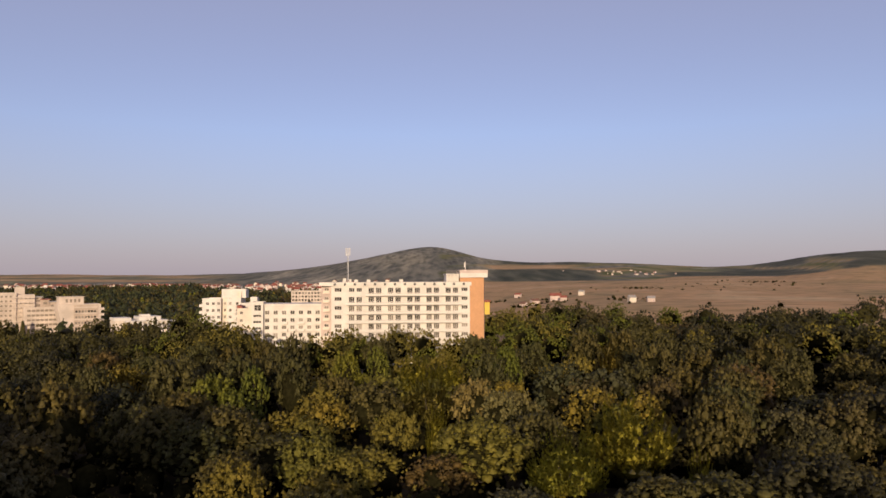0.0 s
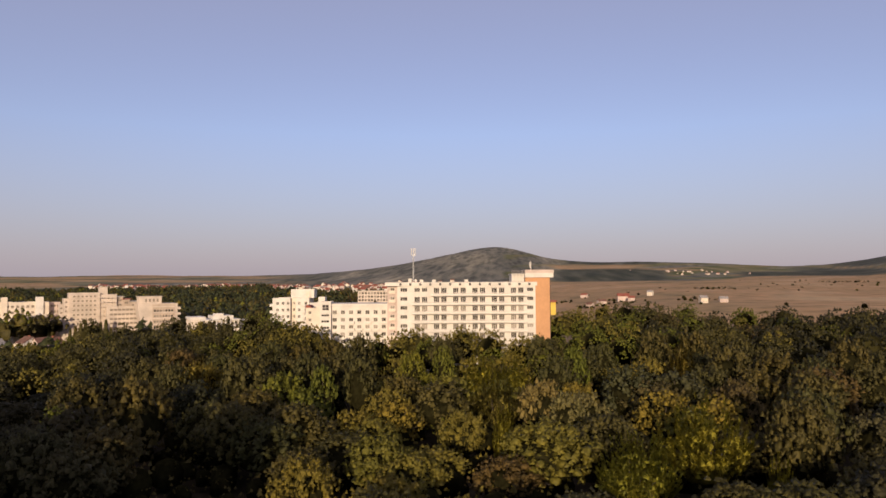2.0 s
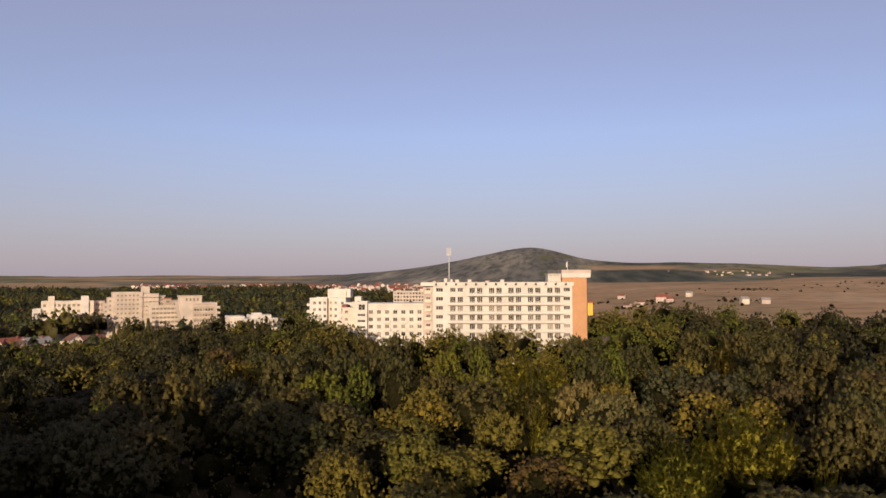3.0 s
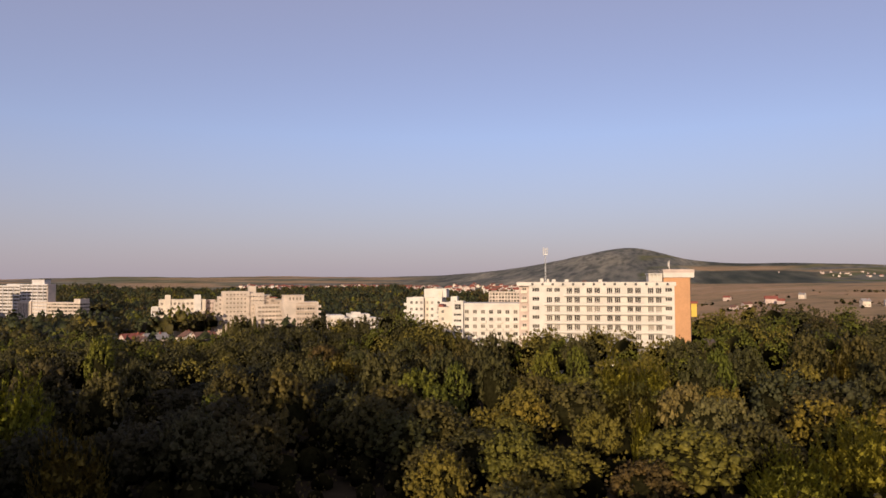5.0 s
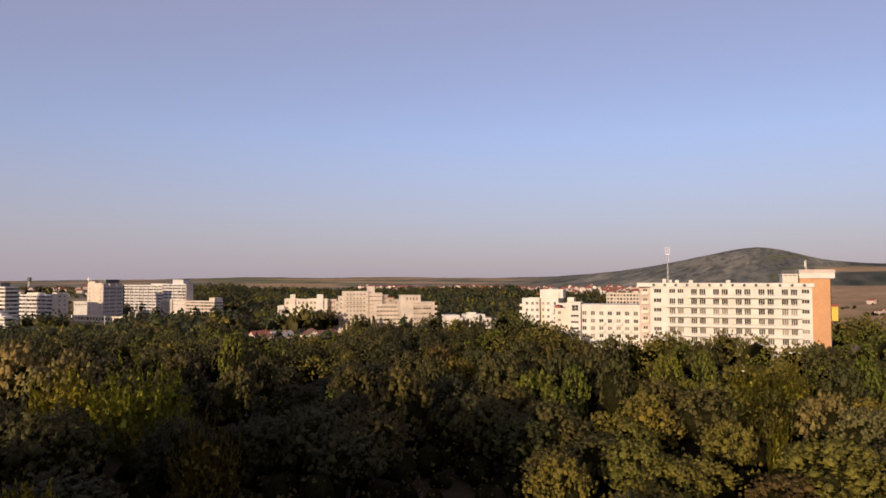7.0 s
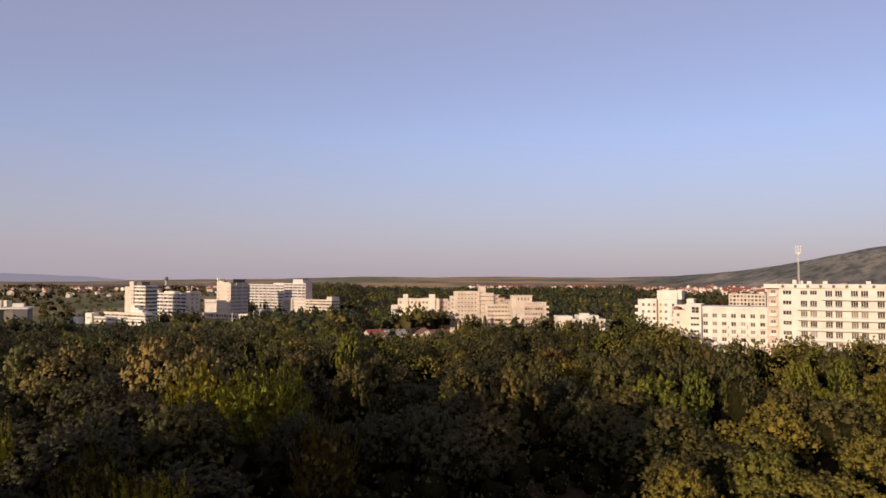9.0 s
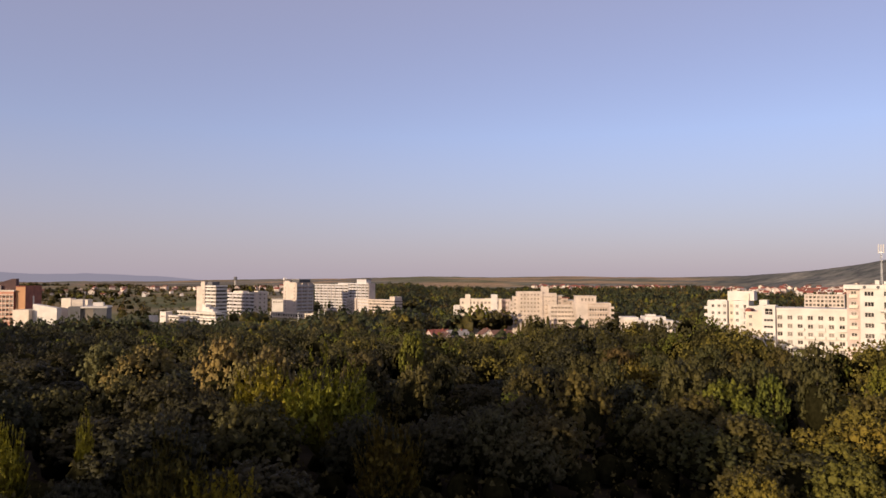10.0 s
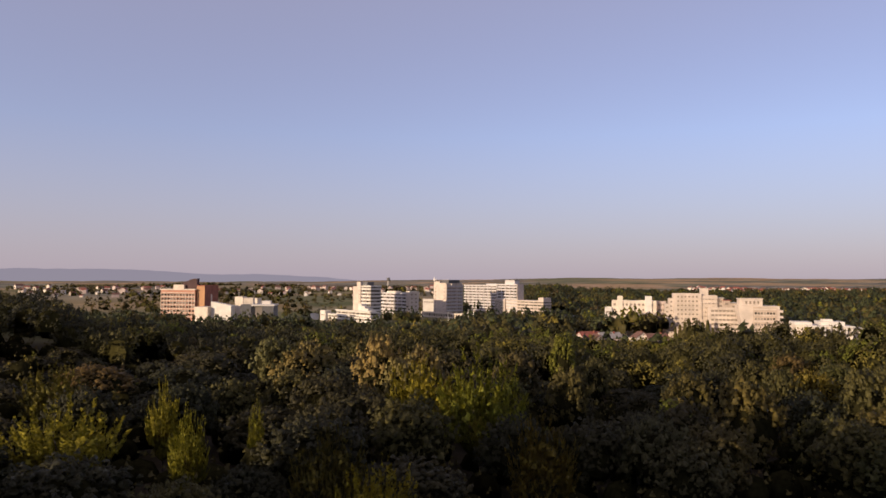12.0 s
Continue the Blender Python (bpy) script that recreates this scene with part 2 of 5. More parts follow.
# ---- building blocks ----
class Mesh:
    """Vertices and faces gathered in plain lists, with a material slot for each face."""

    def __init__(self):
        self.v, self.f, self.s = [], [], []

    def face(self, pts, slot=0):
        n = len(self.v)
        self.v += [tuple(p) for p in pts]
        self.f.append(tuple(range(n, n + len(pts))))
        self.s.append(slot)
        return self

    def box(self, x0, x1, y0, y1, z0, z1, slot=0):
        n = len(self.v)
        self.v += [(x, y, z) for z in (z0, z1) for x, y in ((x0, y0), (x1, y0), (x1, y1), (x0, y1))]
        for q in ((0, 3, 2, 1), (4, 5, 6, 7), (0, 1, 5, 4), (1, 2, 6, 5), (2, 3, 7, 6), (3, 0, 4, 7)):
            self.f.append(tuple(n + k for k in q))
            self.s.append(slot)
        return self

    def prism(self, outline, y0, y1, slot=0):
        """An outline of (x, z) pairs, counter-clockwise as seen from -y, drawn out from y0 to y1."""
        k = len(outline)
        self.face([(x, y0, z) for x, z in outline], slot)
        self.face([(x, y1, z) for x, z in reversed(outline)], slot)
        for i in range(k):
            (xa, za), (xb, zb) = outline[i], outline[(i + 1) % k]
            self.face([(xa, y0, za), (xa, y1, za), (xb, y1, zb), (xb, y0, zb)], slot)
        return self

    def tube(self, p, q, r0, r1, sides=6, slot=0):
        p, q = Vector(p), Vector(q)
        turn = (q - p).to_track_quat("Z", "Y")
        rings = []
        for c, r in ((p, r0), (q, r1)):
            rings.append([c + turn @ Vector((r * math.cos(a), r * math.sin(a), 0)) for a in [math.tau * k / sides for k in range(sides)]])
        for k in range(sides):
            self.face([rings[0][k], rings[0][(k + 1) % sides], rings[1][(k + 1) % sides], rings[1][k]], slot)
        self.face(rings[1], slot)
        return self

    def pierced(self, origin, along, width, height, holes, depth=0.3, slot=0):
        """An upright wall face from origin along a level direction, with openings (u0, v0, u1, v1) and their reveals."""
        o, u = Vector(origin), Vector(along).normalized()
        w = Vector((0, 0, 1))
        inward = w.cross(u)
        at = lambda a, b, d=0.0: o + u * a + w * b + inward * d
        us = sorted({0.0, width, *(h[0] for h in holes), *(h[2] for h in holes)})
        vs = sorted({0.0, height, *(h[1] for h in holes), *(h[3] for h in holes)})
        for a, b in zip(us, us[1:]):
            for c, d in zip(vs, vs[1:]):
                x, z = (a + b) / 2, (c + d) / 2
                if not any(h[0] < x < h[2] and h[1] < z < h[3] for h in holes):
                    self.face([at(a, c), at(b, c), at(b, d), at(a, d)], slot)
        for a, c, b, d in holes:
            self.face([at(a, c), at(b, c), at(b, c, depth), at(a, c, depth)], slot)
            self.face([at(b, c), at(b, d), at(b, d, depth), at(b, c, depth)], slot)
            self.face([at(b, d), at(a, d), at(a, d, depth), at(b, d, depth)], slot)
            self.face([at(a, d), at(a, c), at(a, c, depth), at(a, d, depth)], slot)
        return self

    def data(self, name, *mats):
        me = bpy.data.meshes.new(name)
        index, verts, remap = {}, [], []
        for p in self.v:
            key = (round(p[0], 4), round(p[1], 4), round(p[2], 4))
            if key not in index:
                index[key] = len(verts)
                verts.append(p)
            remap.append(index[key])
        me.from_pydata(verts, [], [tuple(remap[k] for k in f) for f in self.f])
        for m in mats:
            me.materials.append(m)
        me.polygons.foreach_set("material_index", self.s)
        me.update()
        return me


def thing(name, m, label, category, group="", kind=""):
    ob = new(name)
    ob.matrix_basis = m
    ob.empty_display_size = 0.5
    return tagged(ob, label, category, group, kind)


def part(name, mesh, mat, parent, label="", m=None):
    """One mesh under a thing or a part. mesh: a Mesh, or mesh data that alike parts share."""
    if isinstance(mesh, Mesh):
        mesh = mesh.data(name, *(mat if isinstance(mat, (list, tuple)) else (mat,)))
    ob = new(name, mesh)
    ob.parent = parent
    if m is not None:
        ob.matrix_basis = m
    return tagged(ob, label)


PANES = {}


def window_meshes(w, h, cols, rows):
    key = (round(w, 2), round(h, 2), cols, rows)
    if key not in PANES:
        fr, pn = Mesh(), Mesh()
        t = min(0.12, w * 0.08)
        pw, ph = (w - t * (cols + 1)) / cols, (h - t * (rows + 1)) / rows
        fr.pierced((-w / 2, 0.10, -h / 2), (1, 0, 0), w, h, [(t + i * (pw + t), t + j * (ph + t), (i + 1) * (pw + t), (j + 1) * (ph + t)) for i in range(cols) for j in range(rows)], depth=0.08)
        pn.box(-w / 2 + 0.02, w / 2 - 0.02, 0.145, 0.165, -h / 2 + 0.02, h / 2 - 0.02)
        PANES[key] = (fr.data("window", FRAME), pn.data("pane", GLASS))
    return PANES[key]


# tan darkened in its colour to pass for a loggia wall lying in shade
SHADED_LOGGIA = plain("shade_toned_loggia_wall", (0.30, 0.24, 0.185), dirt=0.3)


def glaze(parent, origin, along, holes, cols=2, rows=1, framed=True, tint=None):
    """A window in each opening of a pierced wall."""
    o, u = Vector(origin), Vector(along).normalized()
    turn = math.degrees(math.atan2(u.y, u.x))
    for a, c, b, d in holes:
        p = o + u * (a + b) / 2 + Vector((0, 0, (c + d) / 2))
        fr, pn = window_meshes(b - a, d - c, cols, rows)
        m = pose(p.x, p.y, p.z, 0, 0, turn)
        if framed:
            pane = part("pane", pn, None, part("window", fr, None, parent, m=m))
            if tint:
                pane.material_slots[0].link = "OBJECT"
                pane.material_slots[0].material = tint
        else:
            ob = part("window", pn, None, parent, m=m)
            # loggia openings take a panel in the shade tone instead of glass
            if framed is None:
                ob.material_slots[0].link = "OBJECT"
                ob.material_slots[0].material = SHADED_LOGGIA


def grid_holes(u0, du, nu, w, v0, dv, nv, h):
    return [(u0 + i * du - w / 2, v0 + j * dv - h / 2, u0 + i * du + w / 2, v0 + j * dv + h / 2) for j in range(nv) for i in range(nu)]


def block(parent, x0, x1, y0, y1, z1, wall, front=(), right=(), left=(), z0=0.0, roof=ROOFING, cols=2, rows=1, framed=True, parapet=0.5, name="wall", tint=None):
    """A storeyed block: four thick-looking walls with openings, its roof with a parapet, and its windows. Openings are given from z0."""
    h = z1 - z0
    me = Mesh()
    sides = [((x0, y0, z0), (1, 0, 0), x1 - x0, front), ((x1, y0, z0), (0, 1, 0), y1 - y0, right),
             ((x1, y1, z0), (-1, 0, 0), x1 - x0, ()), ((x0, y1, z0), (0, -1, 0), y1 - y0, left)]
    for o, u, w, holes in sides:
        me.pierced(o, u, w, h, list(holes))
    t = 0.3
    me.face([(x0, y0, z1), (x1, y0, z1), (x1, y0 + t, z1), (x0, y0 + t, z1)]).face([(x0, y1 - t, z1), (x1, y1 - t, z1), (x1, y1, z1), (x0, y1, z1)])
    me.face([(x0, y0 + t, z1), (x0 + t, y0 + t, z1), (x0 + t, y1 - t, z1), (x0, y1 - t, z1)]).face([(x1 - t, y0 + t, z1), (x1, y0 + t, z1), (x1, y1 - t, z1), (x1 - t, y1 - t, z1)])
    zi = z1 - parapet
    for a, b in (((x0 + t, y0 + t), (x1 - t, y0 + t)), ((x1 - t, y0 + t), (x1 - t, y1 - t)), ((x1 - t, y1 - t), (x0 + t, y1 - t)), ((x0 + t, y1 - t), (x0 + t, y0 + t))):
        me.face([(*b, zi), (*a, zi), (*a, z1), (*b, z1)])
    wl = part(name, me, wall, parent)
    part("roof", Mesh().box(x0 + t, x1 - t, y0 + t, y1 - t, zi - 0.3, zi), roof, parent)
    for o, u, w, holes in sides:
        if holes:
            glaze(wl, o, u, holes, cols, rows, framed, tint)
    return wl


def banded(parent, x0, x1, y0, y1, top, wall, dv=2.75, count=8, band=1.2, inset=0.9, name="body"):
    """A block with open loggia bands: a set-back glazed body, a deep parapet slab round each storey, and end piers."""
    # the set-back body carries the loggia's shade in its colour
    body = part(name, Mesh().box(x0 + inset, x1 - inset, y0 + inset, y1 - 0.02, 0, top - 0.3), SHADED_LOGGIA, parent)
    strip = Mesh().box(x0, x1, y0, y1, 0, band).data("balcony", wall)
    for k in range(count):
        part("balcony", strip, None, parent, "", pose(0, 0, top - 0.6 - band - dv * (k + 0.55)))
    part("roof", Mesh().box(x0 - 0.15, x1 + 0.15, y0 - 0.15, y1 + 0.02, top - 1.0, top), wall, parent)
    wide, gap = x1 - x0 - 2 * inset, 2.6
    pane = Mesh().box(0.15, gap - 0.35, -0.06, 0, 0, dv - band - 0.25).data("window", GLASS)
    side = Mesh().box(0, 0.06, 0.15, gap - 0.35, 0, dv - band - 0.25).data("window", GLASS)
    pier = Mesh().box(-0.14, 0.14, y0 + 0.12, y0 + inset, top - 1.0 - dv * count, top - 1.0).data("pier", wall)
    n = max(1, int(wide / gap))
    for i in range(n):
        x = x0 + inset + (wide - n * gap) / 2 + i * gap
        if i % 2 == 0:
            part("pier", pier, None, parent, "", pose(x, 0, 0))
        for k in range(count):
            part("window", pane, None, body, "", pose(x, y0 + inset - 0.01, top - 0.5 - dv * (k + 0.55)))
    m = max(1, int((y1 - y0 - inset) / gap))
    for i in range(m):
        for k in range(count):
            part("window", side, None, body, "", pose(x1 - inset + 0.01, y0 + inset + i * gap, top - 0.5 - dv * (k + 0.55)))
    return body


def smooth(a, b, x):
    t = min(1.0, max(0.0, (x - a) / (b - a)))
    return t * t * (3 - 2 * t)


def bell(x, s):
    return math.exp(-(x / s) ** 2)


def polar(az, r):
    """World x, y at an azimuth (degrees, counter-clockwise from +y) and a range."""
    a = radians(az)
    return -math.sin(a) * r, math.cos(a) * r


# Footprints that stay clear of trees: azimuth from, to, range from, to.
CLEAR = [(-5.5, 10.3, 231, 262), (9.0, 18.3, 243, 275), (13, 20.5, 281, 315), (25, 41.5, 333, 400), (18.5, 26.0, 322, 358), (33, 40.2, 338, 366), (40.5, 55.5, 515, 640), (50, 61.5, 480, 580), (61, 74.5, 430, 600), (9, 13, 590, 625)]


def clear_of(x, y, margin=0.0):
    az, r = math.degrees(math.atan2(-x, y)), math.hypot(x, y)
    for a0, a1, r0, r1 in CLEAR:
        da = math.degrees(margin / max(r, 1))
        if a0 - da < az < a1 + da and r0 - margin < r < r1 + margin:
            return False
    return True


def scatter(r0, r1, az0, az1, gap, seed, taken):
    """Points at least about one gap apart in a ring sector."""
    g = np.random.default_rng(seed)
    cell, buckets, out = gap, {}, []
    def put(x, y):
        buckets.setdefault((int(x // cell), int(y // cell)), []).append((x, y))
    for x, y in taken:
        put(x, y)
    tries = int((r1 * r1 - r0 * r0) * radians(az1 - az0) / 2 / (gap * gap) * 9)
    for _ in range(tries):
        az, r = g.uniform(az0, az1), math.sqrt(g.uniform(r0 * r0, r1 * r1))
        x, y = polar(az, r)
        i, j = int(x // cell), int(y // cell)
        if all((x - a) ** 2 + (y - b) ** 2 > gap * gap for di in (-1, 0, 1) for dj in (-1, 0, 1) for a, b in buckets.get((i + di, j + dj), ())):
            put(x, y)
            out.append((x, y))
    return out

# ---- land ----
def skyline(az):
    """Elevation in degrees of the land's upper edge."""
    e = 0.2 - 0.45 * smooth(35, 66, az) + 0.85 * (1 - smooth(-4, 8, az))
    e += 1.7 * bell(az - 1.6, 8.5 if az > 1.6 else 4.0)
    e -= 0.30 * bell(az + 21, 6)
    e += 0.75 * (1 - smooth(-31, -23, az))
    return e


def land(az, r):
    az = (az + 180) % 360 - 180
    if az < -60 or az > 110:
        az = -60 if az < -60 else 110
    near = 12 * smooth(550, 1150, r)
    right = 1 - smooth(-14, 2, az)
    near += right * (15 * smooth(130, 460, r) + 1 * smooth(400, 1000, r) - 12 * smooth(550, 1150, r) + 8 * smooth(500, 1200, r))
    near += 4.5 * smooth(38, 58, az) * smooth(25, 80, r) * (1 - smooth(170, 380, r))
    near += 11 * bell(az - 88, 13) * bell(r - 300, 160)
    rs = 3200 + 1400 * smooth(12, 26, az) - 1300 * (1 - smooth(-31, -18, az))
    r0 = 1250 - 300 * (1 - smooth(-31, -18, az)) + 1000 * smooth(12, 26, az)
    top = 32 + rs * math.tan(radians(skyline(az)))
    z = near + (top - near) * smooth(r0, rs, r)
    x, y = polar(az, r)
    rough = min(9.0, max(0.0, (r - 300) * 0.004))
    return z + rough * (noise.noise((x * 0.0022, y * 0.0022, 3.1)) + 0.5 * noise.noise((x * 0.007, y * 0.007, 1.7)))


def ground_z(x, y):
    return land(math.degrees(math.atan2(-x, y)), math.hypot(x, y))


def covers(az, r):
    """How dry and how wooded the land is."""
    x, y = polar(az, r)
    n = noise.noise((x * 0.004, y * 0.004, 7.7))
    right = 1 - smooth(0, 4, az)
    rise = math.degrees(math.atan2(land(az, r) - 32, max(r, 1.0)))
    edge = -0.34 + 0.36 * (1 - smooth(-19.5, -15, az)) + 0.74 * (1 - smooth(-32.5, -25, az)) + 0.05 * n
    beyond = smooth(edge, edge + 0.06, rise) * smooth(600, 900, r)
    dry = right * smooth(250, 330, r) * (1 - beyond)
    # a closed wood at the field's far edge, stubble above it, tree rows along the skyline
    m = noise.noise((az * 0.5, rise * 2.0, 6.0))
    low_top = 0.62 - 0.30 * (1 - smooth(-14, -10, az)) + 0.14 * m
    low_wood = (1 - smooth(low_top, low_top + 0.06, rise)) * (1 - smooth(-5, -3, az)) * (1 - (1 - smooth(-13, -11.5, az)) * smooth(-18.5, -17, az))
    crest = smooth(0.98 + 0.05 * m, 1.05 + 0.05 * m, rise) * (1 - smooth(-5, -4, az)) * smooth(-16, -13, az) * smooth(-0.25, 0.0, noise.noise((az * 0.6, 4.0, 0.0)))
    rows = smooth(0.10, 0.22, noise.noise((az * 0.18, rise * 6.0, 2.2)))
    bushy = smooth(-6, -3, az) * smooth(-0.2, 0.1, m)
    slope = (1 - smooth(-23, -20, az)) * smooth(-0.35, -0.15, noise.noise((az * 0.30, rise * 2.2, 8.0)))
    strip = max(low_wood, crest, rows, bushy, slope)
    stubble = smooth(0.60, 0.68, rise + 0.1 * m) * (1 - smooth(0.93, 1.0, rise)) * (1 - smooth(-4, -3, az)) * smooth(-12, -9, az)
    dry = max(dry, beyond * right * max(stubble, 0.8 * smooth(0.12, 0.24, noise.noise((az * 0.14, rise * 5.0, 9.0))) * (1 - smooth(-6, -4, az))))
    strip *= 1 - stubble
    wood = beyond * right * strip
    closed = beyond * right * max(low_wood, crest, 0.8 * slope) * (1 - stubble)
    if az > 0:
        wood = max(wood, (1 - smooth(27, 40, az)) * smooth(1300, 1500, r) * (1 - 0.5 * smooth(17, 24, az) * smooth(2500, 3200, r)))
        wood = max(wood, (1 - smooth(46, 50, az)) * (1 - smooth(900, 960, r)))
        band = noise.noise((az * 0.09, rise * 7.0, 5.0))
        dry = max(dry, smooth(13, 22, az) * smooth(1500, 2000, r) * smooth(-0.12, 0.08, band))
        wood *= 1 - 0.9 * smooth(13, 22, az) * smooth(1500, 2000, r) * smooth(-0.12, 0.08, band)
        dry = max(dry, 0.55 * (1 - smooth(12, 20, az)) * smooth(930, 980, r) * (1 - smooth(1250, 1350, r)))
        dry = max(dry, 0.5 * smooth(45, 50, az) * smooth(620, 760, r) * smooth(-0.2, 0.15, noise.noise((x * 0.006, y * 0.006, 1.2))))
        wood = max(wood, 0.75 * smooth(38, 46, az) * smooth(800, 1100, r) * smooth(-0.15, 0.12, noise.noise((x * 0.0035, y * 0.0035, 3.3))))
    wood = max(wood, 1 - smooth(220, 300, r))
    return dry, wood, closed


def build_ground():
    radii = [0.0, 15.0]
    while radii[-1] < 4860:
        radii.append(radii[-1] * (1.035 if radii[-1] < 900 else 1.02) + 1.5)
    radii[-1] = 4880.0
    steps = [a * 0.5 for a in range(-120, 220)] + [110 + 5.0 * k for k in range(38)]
    verts, faces, dry, wood, thick, floor = [], [], [], [], [], []
    for r in radii:
        for az in steps:
            x, y = polar(az, r)
            verts.append((x, y, land(az, r)))
            d, w, c = covers((az + 180) % 360 - 180, r)
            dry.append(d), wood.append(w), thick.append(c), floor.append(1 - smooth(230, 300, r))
    k = len(steps)
    for i in range(len(radii) - 1):
        for j in range(k):
            a, b = i * k + j, i * k + (j + 1) % k
            faces.append((a + k, a, b, b + k) if i else (a + k, a, b + k))
    me = bpy.data.meshes.new("ground")
    me.from_pydata(verts, [], faces)
    me.materials.append(LAND)
    for name, values in (("dry", dry), ("wooded", wood), ("closed_wood", thick), ("shaded_litter", floor)):
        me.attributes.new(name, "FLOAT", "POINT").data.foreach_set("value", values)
    me.polygons.foreach_set("use_smooth", [True] * len(me.polygons))
    me.update()
    return tagged(new("ground", me), "rolling dry grassland, meadows and wooded hills up to the horizon", "ground", kind="structure")


build_ground()


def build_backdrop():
    """Mountains on the rim of the plain: a flat glowing sheet with haze in its colour."""
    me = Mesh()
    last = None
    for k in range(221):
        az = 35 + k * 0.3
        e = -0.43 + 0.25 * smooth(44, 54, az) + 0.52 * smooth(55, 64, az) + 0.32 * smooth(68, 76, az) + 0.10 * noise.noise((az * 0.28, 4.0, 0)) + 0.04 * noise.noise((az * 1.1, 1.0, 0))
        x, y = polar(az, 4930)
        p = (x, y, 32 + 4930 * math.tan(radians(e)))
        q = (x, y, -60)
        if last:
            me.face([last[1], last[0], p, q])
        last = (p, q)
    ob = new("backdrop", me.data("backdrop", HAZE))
    tagged(ob, "flat glowing sheet of blue-grey mountains, the haze put into its colour", "mountains", kind="structure")


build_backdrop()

# ---- the hotel block and its wing ----
HOTEL = pose(-27.8, 234.9, 0, 0, 0, 6.66)


def hotel():
    ob = thing("hotel_building", HOTEL, "long white hotel block with balconies and an orange stair tower", "building")
    rows_z = [27.9 - 3.0 * k for k in range(8)]
    x0, x1 = -9.3, 37.1
    singles, doubles = [], []
    for z in rows_z:
        for c, w in ((-7.1, 2.4), (35.3, 2.2)):
            singles.append((c - x0 - w / 2, z - 0.68, c - x0 + w / 2, z + 0.68))
        for bay in range(6):
            for off in (1.85, 4.35):
                c = -4.5 + bay * 6.47 + off - x0
                doubles.append((c - 0.95, z - 1.30, c + 0.95, z + 0.72) if bay or z < 25.5 else (c - 0.95, z - 0.72, c + 0.95, z + 0.68))
    me = Mesh().pierced((x0, 0, 0), (1, 0, 0), x1 - x0, 29.2, singles + doubles)
    me.pierced((x1, 0, 0), (0, 1, 0), 13, 29.2, []).pierced((x1, 13, 0), (-1, 0, 0), x1 - x0, 29.2, []).pierced((x0, 13, 0), (0, -1, 0), 13, 29.2, [])
    wl = part("wall", me, WHITE, ob)
    glaze(wl, (x0, 0, 0), (1, 0, 0), [q for q in singles if q[3] < 24], 3)
    glaze(wl, (x0, 0, 0), (1, 0, 0), [q for q in singles if q[3] > 24], 3, tint=DARKPANE)
    glaze(wl, (x0, 0, 0), (1, 0, 0), [d for d in doubles if d[3] < 24], 3)
    glaze(wl, (x0, 0, 0), (1, 0, 0), [d for d in doubles if d[3] > 24], 3, tint=DARKPANE)
    # eaves, roof and the round vents under the eaves
    part("eaves", Mesh().box(-13.4, 37.6, -0.55, 13.5, 29.2, 30.4), WHITE, ob)
    part("roof", Mesh().box(-13.1, 37.3, -0.25, 13.2, 30.4, 30.5), ROOFING, ob)
    vent = Mesh().tube((0, 0.12, 0), (0, -0.12, 0), 0.46, 0.44, 10).data("vent", DARKSTEEL)
    for k in range(14):
        part("vent", vent, None, ob, "dark round vent", pose(-8.2 + 3.32 * k, -0.62, 29.75))
    # balconies: a slab, a solid parapet with an open slot above, and partition walls
    bal = Mesh().box(0.02, 6.45, -1.5, 0, -0.16, 0.0).box(0.02, 6.45, -1.5, -1.38, 0.06, 0.50).box(0.02, 0.14, -1.38, 0, 0.0, 0.5)
    bal.box(0.02, 6.45, -1.48, -1.42, 0.98, 1.05)
    for k in range(22):
        bal.box(0.05 + 0.3 * k, 0.09 + 0.3 * k, -1.465, -1.425, 0.5, 0.98)
    bal = bal.data("balcony", WHITE)
    for k, z in enumerate(rows_z):
        for bay in range(1 if k == 0 else 0, 6):
            part("balcony", bal, None, ob, "", pose(-4.5 + bay * 6.47, 0, z - 1.95))
    # recessed end bay with small balconies
    holes = [(1.0, z - 0.9, 2.5, z + 0.7) for z in rows_z]
    me = Mesh().pierced((-12.7, 1.6, 0), (1, 0, 0), 3.4, 29.2, holes).pierced((-12.7, 13, 0), (0, -1, 0), 11.4, 29.2, [])
    wl = part("end_bay", me, PINKISH, ob, "recessed pinkish stair bay")
    glaze(wl, (-12.7, 1.6, 0), (1, 0, 0), holes, 2)
    small = Mesh().box(0, 2.2, -1.0, 0, -0.14, 0).box(0, 2.2, -1.0, -0.9, 0, 0.9).data("balcony", CREAM)
    for z in rows_z:
        part("balcony", small, None, ob, "", pose(-12.1, 1.6, z - 1.1))
    # orange stair tower with its white cap
    tw = Mesh().box(37.15, 42.0, 0.35, 9, 0, 33.6)
    part("stair_tower", tw, ORANGE, ob, "orange-painted stair tower")
    bay = part("yellow_bay", Mesh().box(42.02, 44.0, 0.6, 5.0, 19.3, 23.5), YELLOW, ob, "yellow-painted bay on the tower's flank")
    part("bay_roof", Mesh().box(42.02, 44.25, 0.3, 5.3, 23.5, 24.2), TILES, bay)
    # thin dark upright tube along the tower's right edge
    part("drain_pipe", Mesh().tube((42.12, 0.5, 3), (42.12, 0.5, 33), 0.12, 0.12, 8), DARKSTEEL, ob)
    part("cap", Mesh().box(33.7, 43.2, -0.2, 9.5, 31.9, 33.5), WHITE, ob, "white band round the tower head")
